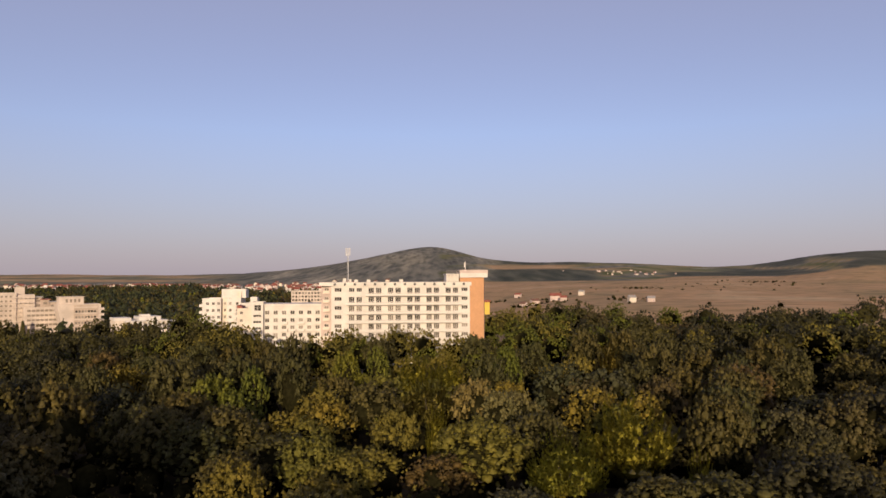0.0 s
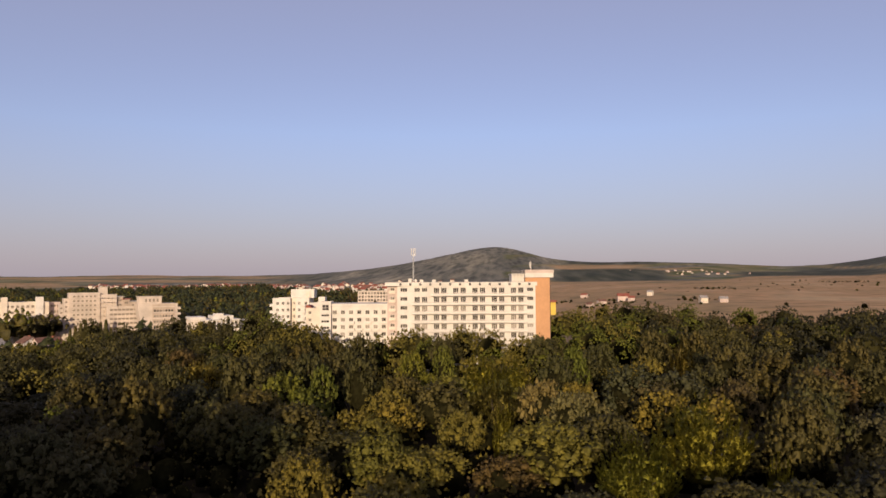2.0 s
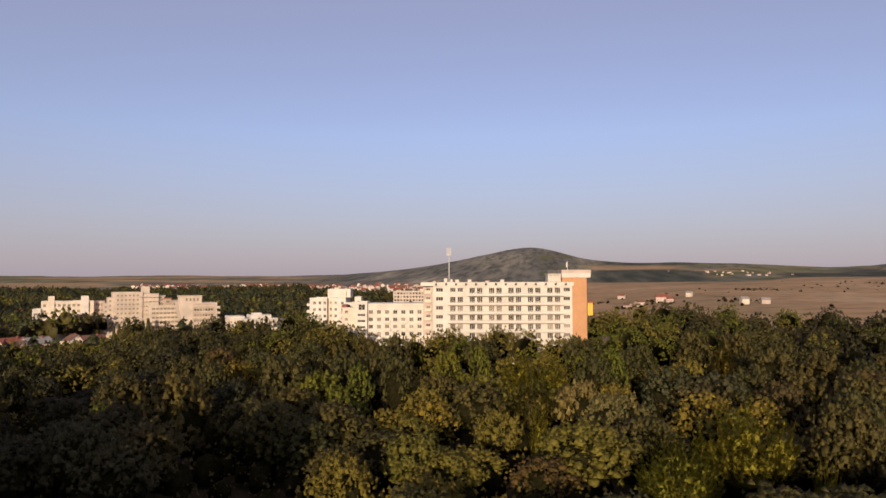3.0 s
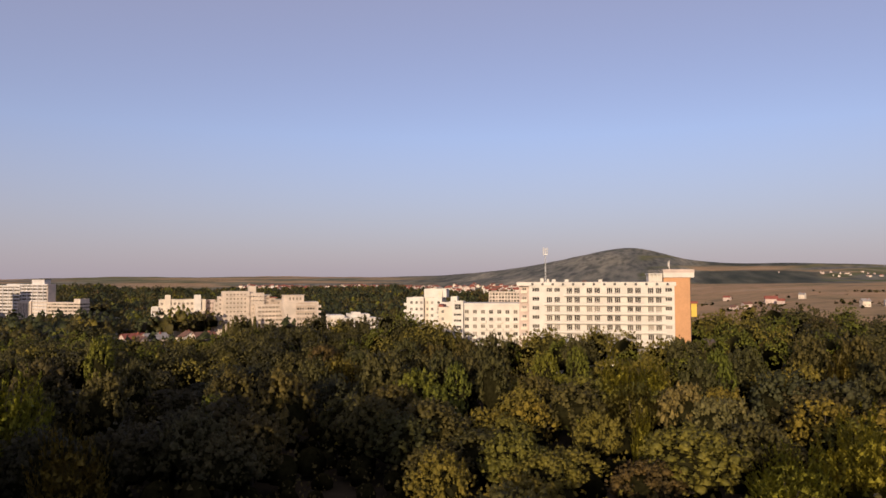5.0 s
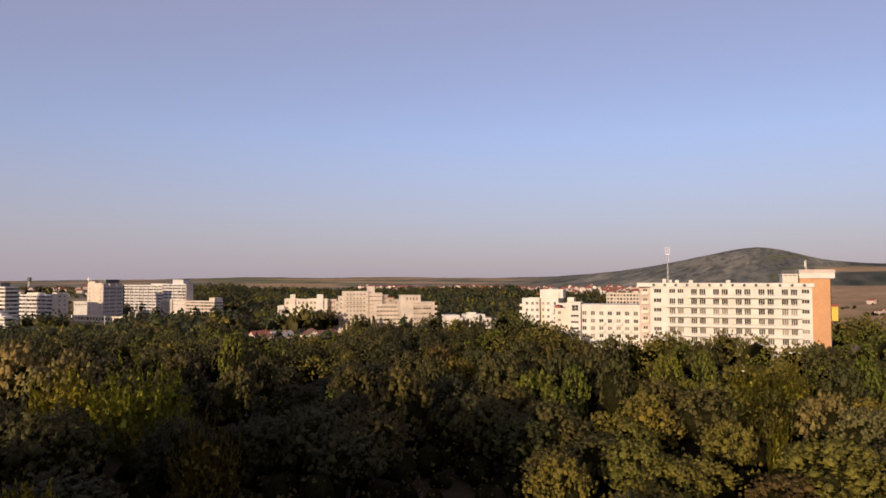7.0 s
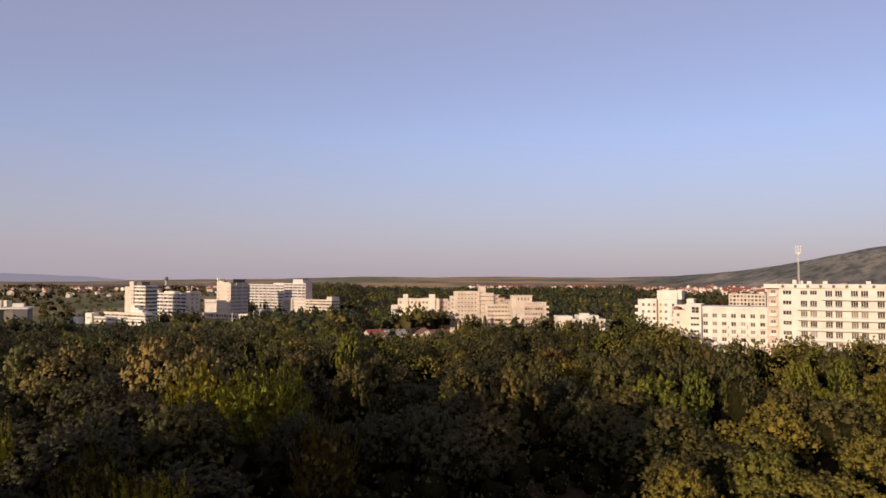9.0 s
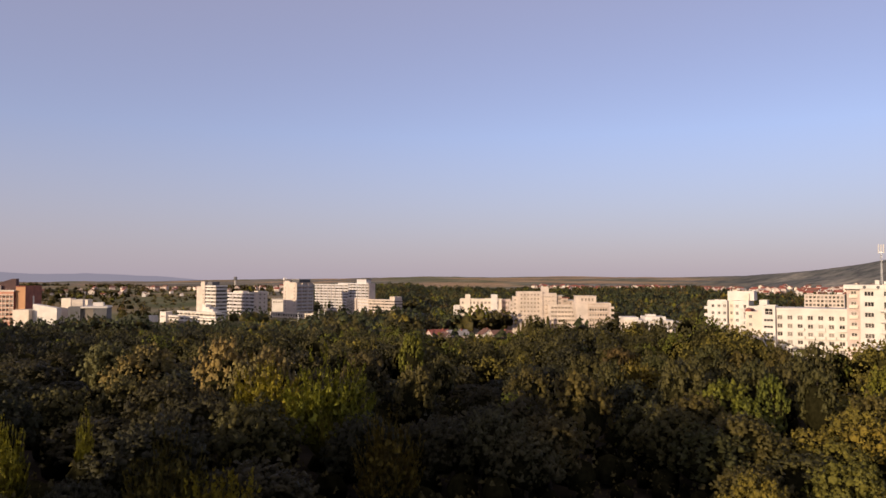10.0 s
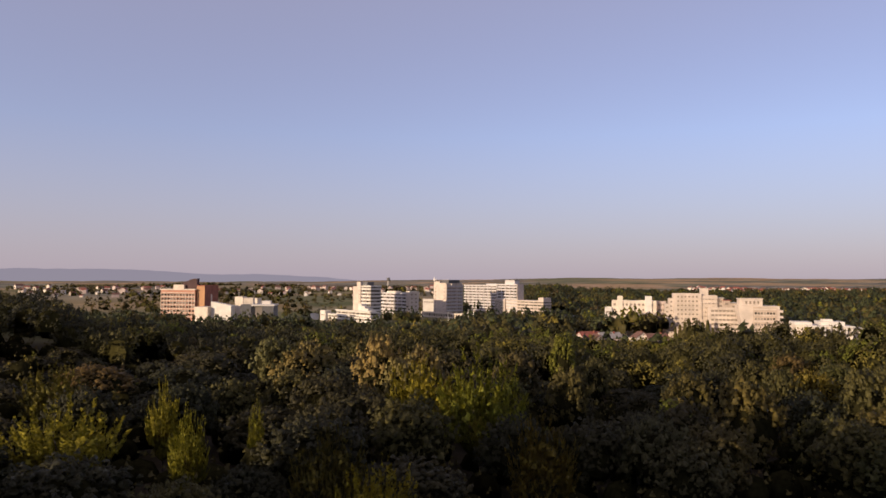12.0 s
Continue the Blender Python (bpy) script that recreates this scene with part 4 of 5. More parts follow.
# ---- the red office building and the grey hall ----
def red_building():
    ob = thing("office_building", pose(-514.8, 185.0, 0, 0, 0, 45), "red-brick office building with pale window bands and a tall core", "building")
    bands = grid_holes(1.3, 2.35, 11, 1.75, 5.2, 2.9, 6, 1.5)
    block(ob, -26, 0, 0, 12, 23.8, SALMON, front=bands, right=grid_holes(1.6, 2.2, 5, 0.9, 6.4, 3.15, 5, 1.2), framed=False)
    # side away from the sun: its shade is put into a darker brick
    part("side_cladding", Mesh().box(0.005, 0.12, 0.4, 11.6, 3, 23.0), BRICK, ob, "dark red brick side, its shade put into the colour")
    strip = Mesh().box(-26.0, 0.05, -0.35, -0.005, -0.22, 0.22).data("band", CREAM)
    fin = Mesh().box(-0.14, 0.14, -0.28, -0.006, 3.4, 20.6).data("fin", CREAM)
    for k in range(7):
        part("band", strip, None, ob, "pale stone band", pose(0, 0, 3.75 + 2.9 * k))
    for k in range(12):
        part("fin", fin, None, ob, "pale stone upright", pose(-25.9 + 2.35 * k, 0, 0))
    part("cornice", Mesh().box(-26.4, 0.4, -0.5, 12.4, 23.1, 24.0), CREAM, ob)
    # core in shade-dark brick, its sunlit front painted as an orange sheet
    block(ob, 0.4, 6.6, 2, 25, 26.8, BRICK, front=[], name="core")
    part("core_panel", Mesh().box(0.5, 6.5, 1.88, 1.995, 3, 26.0), ORANGE, ob)
    part("core_slot", Mesh().box(6.61, 6.8, 12, 14, 4, 20), CREAM, ob)
    part("sail", Mesh().prism([(-12, 24.0), (-1, 24.0), (-1, 31.6), (-4, 31.4), (-12, 28.4)], 5, 9), MAROON, ob, "dark wedge-shaped roof house")
    block(ob, -18, -10, 3, 9, 27.0, CREAM, z0=24.0, name="roof_house")


red_building()


def grey_hall():
    ob = thing("exhibition_hall", pose(-450.5, 200.0, 0, 0, 0, 56), "grey-clad hall with a dark glazed recess", "building")
    z = 14.4
    part("wall", Mesh().box(-7, -0.2, 0, 20, 0, z), GREY, ob)
    part("glazed_recess", Mesh().box(-0.2, 7.0, 1.6, 20, 0, z - 1.0), GLASS, ob)
    part("wall", Mesh().box(7.0, 14.5, 0, 20, 0, z - 0.3), GREY, ob)
    part("roof_slab", Mesh().box(-0.2, 15, -0.4, 20.4, z - 1.0, z), WHITE, ob)
    part("roof_house", Mesh().box(-6.8, -0.5, 8, 16, z, z + 4.2), CREAM, ob)
    part("roof_house", Mesh().box(5, 11, 10, 16, z, z + 2.2), WHITE, ob)


grey_hall()


def white_hall():
    ob = thing("white_hall", pose(-489.9, 196.6, 0, 0, 0, 36), "white low hall with a sloping roof beside the office building", "building")
    part("hall", Mesh().prism([(-10, 0), (6, 0), (6, 12.6), (-10, 15.2)], 0, 5), WHITE, ob)
    part("annex", Mesh().box(-21, -10.2, -4, 8, 0, 11.5), CREAM, ob)
    part("tall_part", Mesh().box(-1, 5.5, 16.1, 22, 0, 18.5), CREAM, ob)
    part("lift_house", Mesh().box(10, 15, 20, 26, 0, 17.5), CREAM, ob)


white_hall()

# ---- houses of the village and the town ----
HOUSE_WALLS = [WHITE, CREAM, PINKISH]


def house_meshes(k):
    w, d, h = ((9, 8, 4.5), (12, 8, 5.5), (8, 8, 6.0))[k]
    wall = Mesh().pierced((-w / 2, -d / 2, -2), (1, 0, 0), w, h + 2, [(1.2, 3.2, 2.6, 4.6), (w - 2.6, 3.2, w - 1.2, 4.6)])
    wall.pierced((w / 2, -d / 2, -2), (0, 1, 0), d, h + 2, [(d / 2 - 0.8, 3.2, d / 2 + 0.8, 4.6)]).pierced((w / 2, d / 2, -2), (-1, 0, 0), w, h + 2, []).pierced((-w / 2, d / 2, -2), (0, -1, 0), d, h + 2, [])
    wall.face([(-w / 2, -d / 2, h), (-w / 2, 0, h + 2.6), (-w / 2, d / 2, h)]).face([(w / 2, -d / 2, h), (w / 2, d / 2, h), (w / 2, 0, h + 2.6)])
    roof = Mesh()
    e, t = 0.5, 0.22
    for s in (-1, 1):
        a = [(-w / 2 - e, s * (d / 2 + e), h - 0.33), (w / 2 + e, s * (d / 2 + e), h - 0.33), (w / 2 + e, 0, h + 2.62), (-w / 2 - e, 0, h + 2.62)]
        b = [(x, y, z + t) for x, y, z in a]
        roof.face(b if s < 0 else b[::-1]).face(a[::-1] if s < 0 else a)
        roof.face([a[0], a[1], b[1], b[0]]).face([a[1], a[2], b[2], b[1]]).face([a[3], a[0], b[0], b[3]])
    chim = Mesh().box(w * 0.18, w * 0.18 + 0.7, -1.2, -0.5, h + 1, h + 3.3)
    return wall.data("wall", WHITE), roof.data("roof", TILES), chim.data("chimney", BRICK)


HOUSE = [house_meshes(k) for k in range(3)]
GREYROOF = plain("grey_roof_sheet", (0.34, 0.31, 0.29), dirt=0.3, scale=0.8)
DARKTILE = plain("brown_roof_tiles", (0.20, 0.10, 0.07), dirt=0.35, scale=0.8)
ROOFS = [(TILES, "red tiled roof"), (DARKTILE, "brown tiled roof"), (GREYROOF, "grey sheet roof")]


def house(x, y, k, wall, roof, turn, group, scale=1.0):
    ob = thing("house", Matrix.Translation((x, y, ground_z(x, y))) @ Matrix.Rotation(turn, 4, "Z") @ Matrix.Scale(scale, 4), f"small {('white', 'cream', 'pinkish')[wall]} village house with a {ROOFS[roof][1]}", "house", group)
    wm, rm, cm = HOUSE[k]
    for name, data, mat in (("wall", wm, HOUSE_WALLS[wall]), ("roof", rm, ROOFS[roof][0]), ("chimney", cm, BRICK)):
        p = part(name, data, None, ob)
        p.material_slots[0].link = "OBJECT"
        p.material_slots[0].material = mat
    return ob


def far_houses(spots, g, least=0.7, most=1.0):
    """The rest of the town and the village, too far off to pick apart."""
    verts, faces, slots = [], [], []
    for x, y in spots:
        turn, k, scale = g.uniform(0, math.pi), int(g.integers(0, 3)), g.uniform(least, most)
        m = Matrix.Translation((x, y, ground_z(x, y))) @ Matrix.Rotation(turn, 4, "Z") @ Matrix.Scale(scale, 4)
        for data, slot in zip(HOUSE[k], (int(g.integers(0, 2)), 2 + int(g.integers(0, 2)), 3)):
            base = len(verts)
            verts += [m @ v.co for v in data.vertices]
            faces += [[i + base for i in p.vertices] for p in data.polygons]
            slots += [slot] * len(data.polygons)
    me = bpy.data.meshes.new("distant_houses")
    me.from_pydata(verts, [], faces)
    for mat in (CREAM, PINKISH, TILES, DARKTILE):
        me.materials.append(mat)
    me.polygons.foreach_set("material_index", slots)
    me.update()
    tagged(new("distant_houses", me), "mass of small red-roofed houses in the haze", "houses", kind="stuff")


def on_slope(az, rise):
    """The spot at an azimuth where the land first stands at an elevation in the camera's view."""
    r = 700.0
    while r < 4500 and math.degrees(math.atan2(land(az, r) - 32, r)) < rise:
        r *= 1.01
    return polar(az, r)


def settle():
    g = np.random.default_rng(21)
    for x, y in scatter(1000, 1300, 2, 32, 18, 31, [])[:150]:
        away = 1 + 0.24 * smooth(13, 22, math.degrees(math.atan2(-x, y)))
        x, y = x * away, y * away
        house(x, y, int(g.integers(0, 3)), int(g.choice(3, p=[0.3, 0.4, 0.3])), int(g.choice(3, p=[0.8, 0.12, 0.08])), g.uniform(0, math.pi), "village houses", g.uniform(0.75, 1.1))
    town = [p for p in scatter(960, 2300, 44, 82, 28, 33, []) if clear_of(*p, 10)]
    town.sort(key=lambda p: math.hypot(*p))
    plateau = [on_slope(a, b) for a, b in zip(g.normal(-14.6, 1.7, 20), g.uniform(0.08, 0.46, 20))]
    far_houses(town[55:290:3] + scatter(1350, 1650, 4, 32, 24, 35, [])[:90], g)
    far_houses(plateau, g, 0.35, 0.65)
    for x, y in town[:55]:
        house(x, y, int(g.integers(0, 3)), int(g.choice(3, p=[0.12, 0.43, 0.45])), int(g.choice(3, p=[0.25, 0.45, 0.3])), g.uniform(0, math.pi), "town houses", g.uniform(0.42, 0.68))
    for az, r, k, roof in ((-6.07, 740, 1, 0), (-6.5, 560, 0, 1), (-7.4, 575, 1, 1), (-9.05, 600, 1, 0), (-9.7, 585, 0, 0), (-11.1, 650, 2, 2), (-14.96, 485, 2, 2), (-16.4, 500, 0, 2)):
        x, y = polar(az, r)
        house(x, y, k, 1 if k == 2 else 2, roof, radians(az) + g.uniform(-0.6, 0.6), "farmsteads on the dry field", 0.75 if r == 600 else 0.56)
    for az, r, k, roof in ((39.5, 352, 1, 0), (38.9, 347, 0, 1), (38.0, 350, 1, 2), (35.6, 352, 2, 1), (34.5, 350, 1, 1), (34.0, 354, 0, 0), (44.5, 520, 0, 0)):
        x, y = polar(az, r)
        house(x, y, k, 0 if k == 2 else 2, roof, radians(az) + (1.95 if k != 1 else 0.5), "houses among the trees", 0.86)


settle()

# ---- trees ----
rng = np.random.default_rng(11)


def shards(p, nrm, size, g, slim=0.5):
    """Small pointed leaf sprays as single triangles at p, facing along nrm."""
    n = len(p)
    v = g.normal(scale=0.8, size=(n, 3)) + [0, 0, 1.3]
    t = v - nrm * (v * nrm).sum(1)[:, None]
    t /= np.linalg.norm(t, axis=1)[:, None]
    b = np.cross(nrm, t)
    s = (size * g.uniform(0.65, 1.35, n))[:, None]
    return np.stack([p - t * s * 0.8 + b * s * slim, p - t * s * 0.8 - b * s * slim, p + t * s], 1).reshape(-1, 3)


def unit(v):
    return v / np.linalg.norm(v, axis=1)[:, None]


def tufts(centres, radii, subs, per, size, tuft=0.55, up=0.35, squash=0.85, seed=0, slim=0.36, sides=5):
    """Rounded boughs covered in small upright tufts, each an uneven leafy brush with loose leaf sprays about it."""
    g = np.random.default_rng(seed)
    n = len(centres) * subs
    d = g.normal(size=(n, 3))
    d[:, 2] += up
    d = unit(d)
    c, r = np.repeat(np.asarray(centres), subs, 0), np.repeat(np.asarray(radii), subs)
    q = c + d * (r * g.uniform(0.5, 1.28, n))[:, None] * [1, 1, squash]
    grow = g.uniform(0.6, 1.3, n)
    size_q = np.repeat(grow, per)
    e = unit(np.repeat(d, per, 0) * 0.5 + g.normal(scale=0.75, size=(n * per, 3)) + [0, 0, 0.55])
    p = np.repeat(q, per, 0) + e * (tuft * size_q * g.uniform(0.7, 1.15, n * per))[:, None] * [0.9, 0.9, 1.3]
    facing = unit(e * 0.8 + np.repeat(d, per, 0) + g.normal(scale=0.10, size=e.shape))
    loose = soup(shards(p, unit(e * [1, 1, 0.35] + g.normal(scale=0.32, size=e.shape)), size, g, slim), np.repeat(facing, 3, 0))
    v, nrm, f = lumps(q, grow * tuft, sides, (-0.2,), 1.15, 0.45, seed)
    nrm = unit(nrm + 0.7 * np.repeat(d, len(v) // n, 0))
    return joined(loose, (v, nrm, f))


def soup(verts, normals):
    """Loose triangles as vertices, normals and faces."""
    return verts, normals, np.arange(len(verts), dtype=np.int32).reshape(-1, 3)


def joined(*pieces):
    """Several sets of vertices, normals and faces as one."""
    base, faces = 0, []
    for v, n, f in pieces:
        faces.append(f + base)
        base += len(v)
    return np.concatenate([q[0] for q in pieces]), np.concatenate([q[1] for q in pieces]), np.concatenate(faces)


def lumps(centres, radii, sides=6, rings=(1.15, 0.35, -0.55), squash=0.9, rough=0.2, seed=0):
    """The leafy body of each bough: an uneven dome, open below. rings: latitudes in radians."""
    g = np.random.default_rng(seed + 500)
    lat = np.array(rings)
    ang = np.arange(sides) * math.tau / sides
    ball = [(0.0, 0.0, 1.0)]
    for k, a in enumerate(lat):
        ball += [(math.cos(a) * math.cos(b + 0.5 * k * math.tau / sides), math.cos(a) * math.sin(b + 0.5 * k * math.tau / sides), math.sin(a)) for b in ang]
    ball = np.array(ball)
    one = [(0, 1 + j, 1 + (j + 1) % sides) for j in range(sides)]
    for k in range(len(lat) - 1):
        for j in range(sides):
            a, b = 1 + k * sides + j, 1 + k * sides + (j + 1) % sides
            one += [(a, a + sides, b), (b, a + sides, b + sides)]
    n, m = len(centres), len(ball)
    size = np.asarray(radii)[:, None, None] * (1 + g.uniform(-rough, rough, (n, m, 1)))
    verts = np.asarray(centres)[:, None, :] + ball[None] * size * [1, 1, squash]
    normals = unit((ball[None] + g.normal(scale=0.22, size=(n, m, 3)) + [0, 0, 0.15]).reshape(-1, 3))
    faces = (np.array(one, np.int32)[None] + (np.arange(n, dtype=np.int32) * m)[:, None, None]).reshape(-1, 3)
    return verts.reshape(-1, 3), normals, faces


def sprays(n, radius, height, per, size, seed=0):
    """Upright pointed shoots, each clothed in narrow leaves."""
    g = np.random.default_rng(seed)
    out, nrms = [], []
    for k in range(n):
        a, q = g.uniform(0, math.tau), math.sqrt(g.uniform(0, 1))
        base = np.array([math.cos(a) * q * radius * 0.75, math.sin(a) * q * radius * 0.75, height * 0.30])
        tip = np.array([math.cos(a) * q * radius * 1.1, math.sin(a) * q * radius * 1.1, height * (1.0 - 0.36 * q * q) * g.uniform(0.62, 1.12)])
        f = g.uniform(0.1, 1.0, per)
        w = 0.46 * (1.05 - f) ** 0.8 + 0.06
        ang = g.uniform(0, math.tau, per)
        out_dir = np.stack([np.cos(ang), np.sin(ang), np.full(per, 0.35)], 1)
        p = base + (tip - base) * f[:, None] + out_dir * w[:, None]
        ax = unit((tip - base)[None] / np.linalg.norm(tip - base) + out_dir * 0.45 + g.normal(scale=0.3, size=(per, 3)))
        side = unit(np.cross(ax, out_dir + g.normal(scale=0.4, size=(per, 3))))
        lean = np.array([math.cos(a) * q, math.sin(a) * q, 0.4])
        nrms.append(np.repeat(unit(out_dir + lean + g.normal(scale=0.25, size=(per, 3))), 3, 0))
        s = (size * g.uniform(0.65, 1.3, per))[:, None]
        out.append(np.stack([p - ax * s * 0.7 + side * s * 0.4, p - ax * s * 0.7 - side * s * 0.4, p + ax * s], 1).reshape(-1, 3))
    return soup(np.concatenate(out), np.concatenate(nrms))


def leaf_mesh(name, leaves, mat):
    verts, normals, faces = leaves
    me = bpy.data.meshes.new(name)
    me.vertices.add(len(verts))
    me.vertices.foreach_set("co", np.asarray(verts, np.float32).ravel())
    me.loops.add(faces.size)
    me.loops.foreach_set("vertex_index", np.asarray(faces, np.int32).ravel())
    me.polygons.add(len(faces))
    me.polygons.foreach_set("loop_start", np.arange(0, faces.size, 3, dtype=np.int32))
    me.materials.append(mat)
    me.update(calc_edges=True)
    me.normals_split_custom_set_from_vertices(normals)
    return me


def boughs(radius, height, count, seed, low=0.35):
    """Centres and sizes of the rounded boughs of a broad crown; height is the tree's."""
    g = np.random.default_rng(seed)
    cs, rs = [], []
    mid = height * (0.44 + low * 0.3)
    for k in range(count):
        f = (k + 0.5) / count
        zz = 1 - 1.5 * f
        a = 2.399963 * k + g.uniform(-0.4, 0.4)
        q = math.sqrt(max(0.0, 1 - zz * zz)) if zz > 0 else 1 - 0.25 * abs(zz)
        jit = g.uniform(0.66, 1.12)
        r = radius * g.uniform(0.17, 0.33)
        cs.append([math.cos(a) * q * (radius - r * 0.6) * jit, math.sin(a) * q * (radius - r * 0.6) * jit, mid + zz * (height - mid - r * 0.7) * g.uniform(0.85, 1.04)])
        rs.append(r)
    return np.array(cs), np.array(rs)


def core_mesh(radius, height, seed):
    """An added solid core that puts the shade inside a crown into its dark colour."""
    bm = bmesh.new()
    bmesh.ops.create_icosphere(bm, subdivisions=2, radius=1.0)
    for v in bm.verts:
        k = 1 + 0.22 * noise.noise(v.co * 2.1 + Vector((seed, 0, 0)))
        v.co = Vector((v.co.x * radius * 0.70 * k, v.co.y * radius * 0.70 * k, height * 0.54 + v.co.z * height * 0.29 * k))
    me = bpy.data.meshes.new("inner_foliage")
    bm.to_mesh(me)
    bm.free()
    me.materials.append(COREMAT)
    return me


def trunk_mesh(radius, height, cs, seed):
    g = np.random.default_rng(seed)
    me = Mesh()
    lean = g.normal(scale=0.3, size=2)
    fork = Vector((lean[0], lean[1], height * 0.38))
    r0 = 0.028 * height
    me.tube((0, 0, -0.6), fork * 0.5, r0 * 1.25, r0 * 0.9, 8).tube(fork * 0.5, fork, r0 * 0.9, r0 * 0.75, 8)
    for k in range(0, len(cs), max(1, len(cs) // 7)):
        c = Vector(cs[k])
        m = fork.lerp(c, 0.5) + Vector((0, 0, -0.4))
        me.tube(fork, m, r0 * 0.5, r0 * 0.32, 5).tube(m, c, r0 * 0.32, r0 * 0.12, 5)
    return me.data("trunk", BARK)


SHAPES = {}


def shape(kind, variant, full):
    """Shared meshes of one tree form at unit size of about 14 m height and 7 m crown radius; full: in close leaf."""
    key = (kind, variant, full)
    if key not in SHAPES:
        seed = variant * 17 + {"oak": 1, "spray": 5, "fine": 9}[kind] * 101
        if kind == "oak":
            cs, rs = boughs(7.0, 14.0, 50 if full else 34, seed)
            v = tufts(cs, rs, 15, 6, 0.24, 0.33, 0.5, seed=seed) if full else tufts(cs, rs, 14, 3, 0.27, 0.37, 0.5, seed=seed)
            v = joined(v, lumps(cs, rs * 0.45, 4, (0.6, -0.5), 0.85, 0.3, seed))
        elif kind == "fine":
            cs, rs = boughs(6.4, 14.0, 70 if full else 46, seed)
            v = tufts(cs, rs * 0.85, 9, 5, 0.24, 0.37, 0.6, 1.25, seed) if full else tufts(cs, rs * 0.85, 8, 4, 0.28, 0.46, 0.6, 1.25, seed)
            v = joined(v, lumps(cs, rs * 0.38, 4, (0.6, -0.5), 1.2, 0.3, seed))
        else:
            cs, rs = boughs(5.2, 12.0, 24, seed)
            v = joined(sprays(120, 6.2, 15.5, 46, 0.33, seed), tufts(cs, rs * 0.8, 5, 4, 0.3, 0.4, seed=seed, sides=4))
        SHAPES[key] = (leaf_mesh("crown", v, OAK), core_mesh(6.6 if kind != "spray" else 4.8, 13.4 if kind != "spray" else 9.5, variant), trunk_mesh(7, 14, cs, seed))
    return SHAPES[key]


KINDS = {
    "oak": ("oak", OAK, "oak_tree", "broad dark green oak with a rounded crown", "oak"),
    "olive": ("oak", OLIVE, "oak_tree", "olive-green oak turning dull at summer's end", "oak"),
    "brown": ("oak", BROWN, "oak_tree", "oak with leaves turning rusty brown", "oak"),
    "grey": ("fine", GREYLEAF, "linden_tree", "grey-green tree with a pale seeded crown", "tree"),
    "fresh": ("fine", FRESH, "maple_tree", "fresh green tree with a dense crown", "tree"),
    "fine": ("fine", OAK, "ash_tree", "dark green tree with fine upright tufts", "tree"),
    "ashen": ("oak", ASHEN, "oak_tree", "grey-green oak with pale tufted boughs", "oak"),
    "deep": ("oak", DARKENED_LEAF, "oak_tree", "oak in darkened leaf that stands in for shade", "oak"),
    "cream": ("fine", CREAMLEAF, "linden_tree", "pale straw-coloured tree in seed", "tree"),
    "gold": ("spray", GOLD, "poplar_tree", "yellow-green poplar with upright pointed shoots", "poplar"),
    "dull": ("spray", OLIVE, "poplar_tree", "olive poplar with upright pointed shoots", "poplar"),
}
PROTO = {}


def tree(kind, variant, x, y, height, width, turn):
    form, leaves, name, label, category = KINDS[kind]
    m = Matrix.Translation((x, y, ground_z(x, y) - 0.2)) @ Matrix.Rotation(turn, 4, "Z") @ Matrix.Diagonal((width / 14.0, width / 14.0, height / 14.0, 1))
    full = math.hypot(x, y) < 122
    if (kind, variant, full) in PROTO:
        return copy_thing(PROTO[(kind, variant, full)], m)
    crown, core, trunk = shape(form, variant, full)
    ob = new(name)
    ob.matrix_basis = m
    tagged(ob, label, category, "forest trees")
    c = part("crown", crown, None, ob)
    if leaves is not OAK:
        c.material_slots[0].link = "OBJECT"
        c.material_slots[0].material = leaves
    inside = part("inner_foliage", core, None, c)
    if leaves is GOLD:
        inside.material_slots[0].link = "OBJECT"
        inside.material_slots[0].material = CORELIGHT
    part("trunk", trunk, None, ob)
    ob.scale = (1, 1, 1)
    PROTO[(kind, variant, full)] = ob
    ob.matrix_basis = m
    return ob


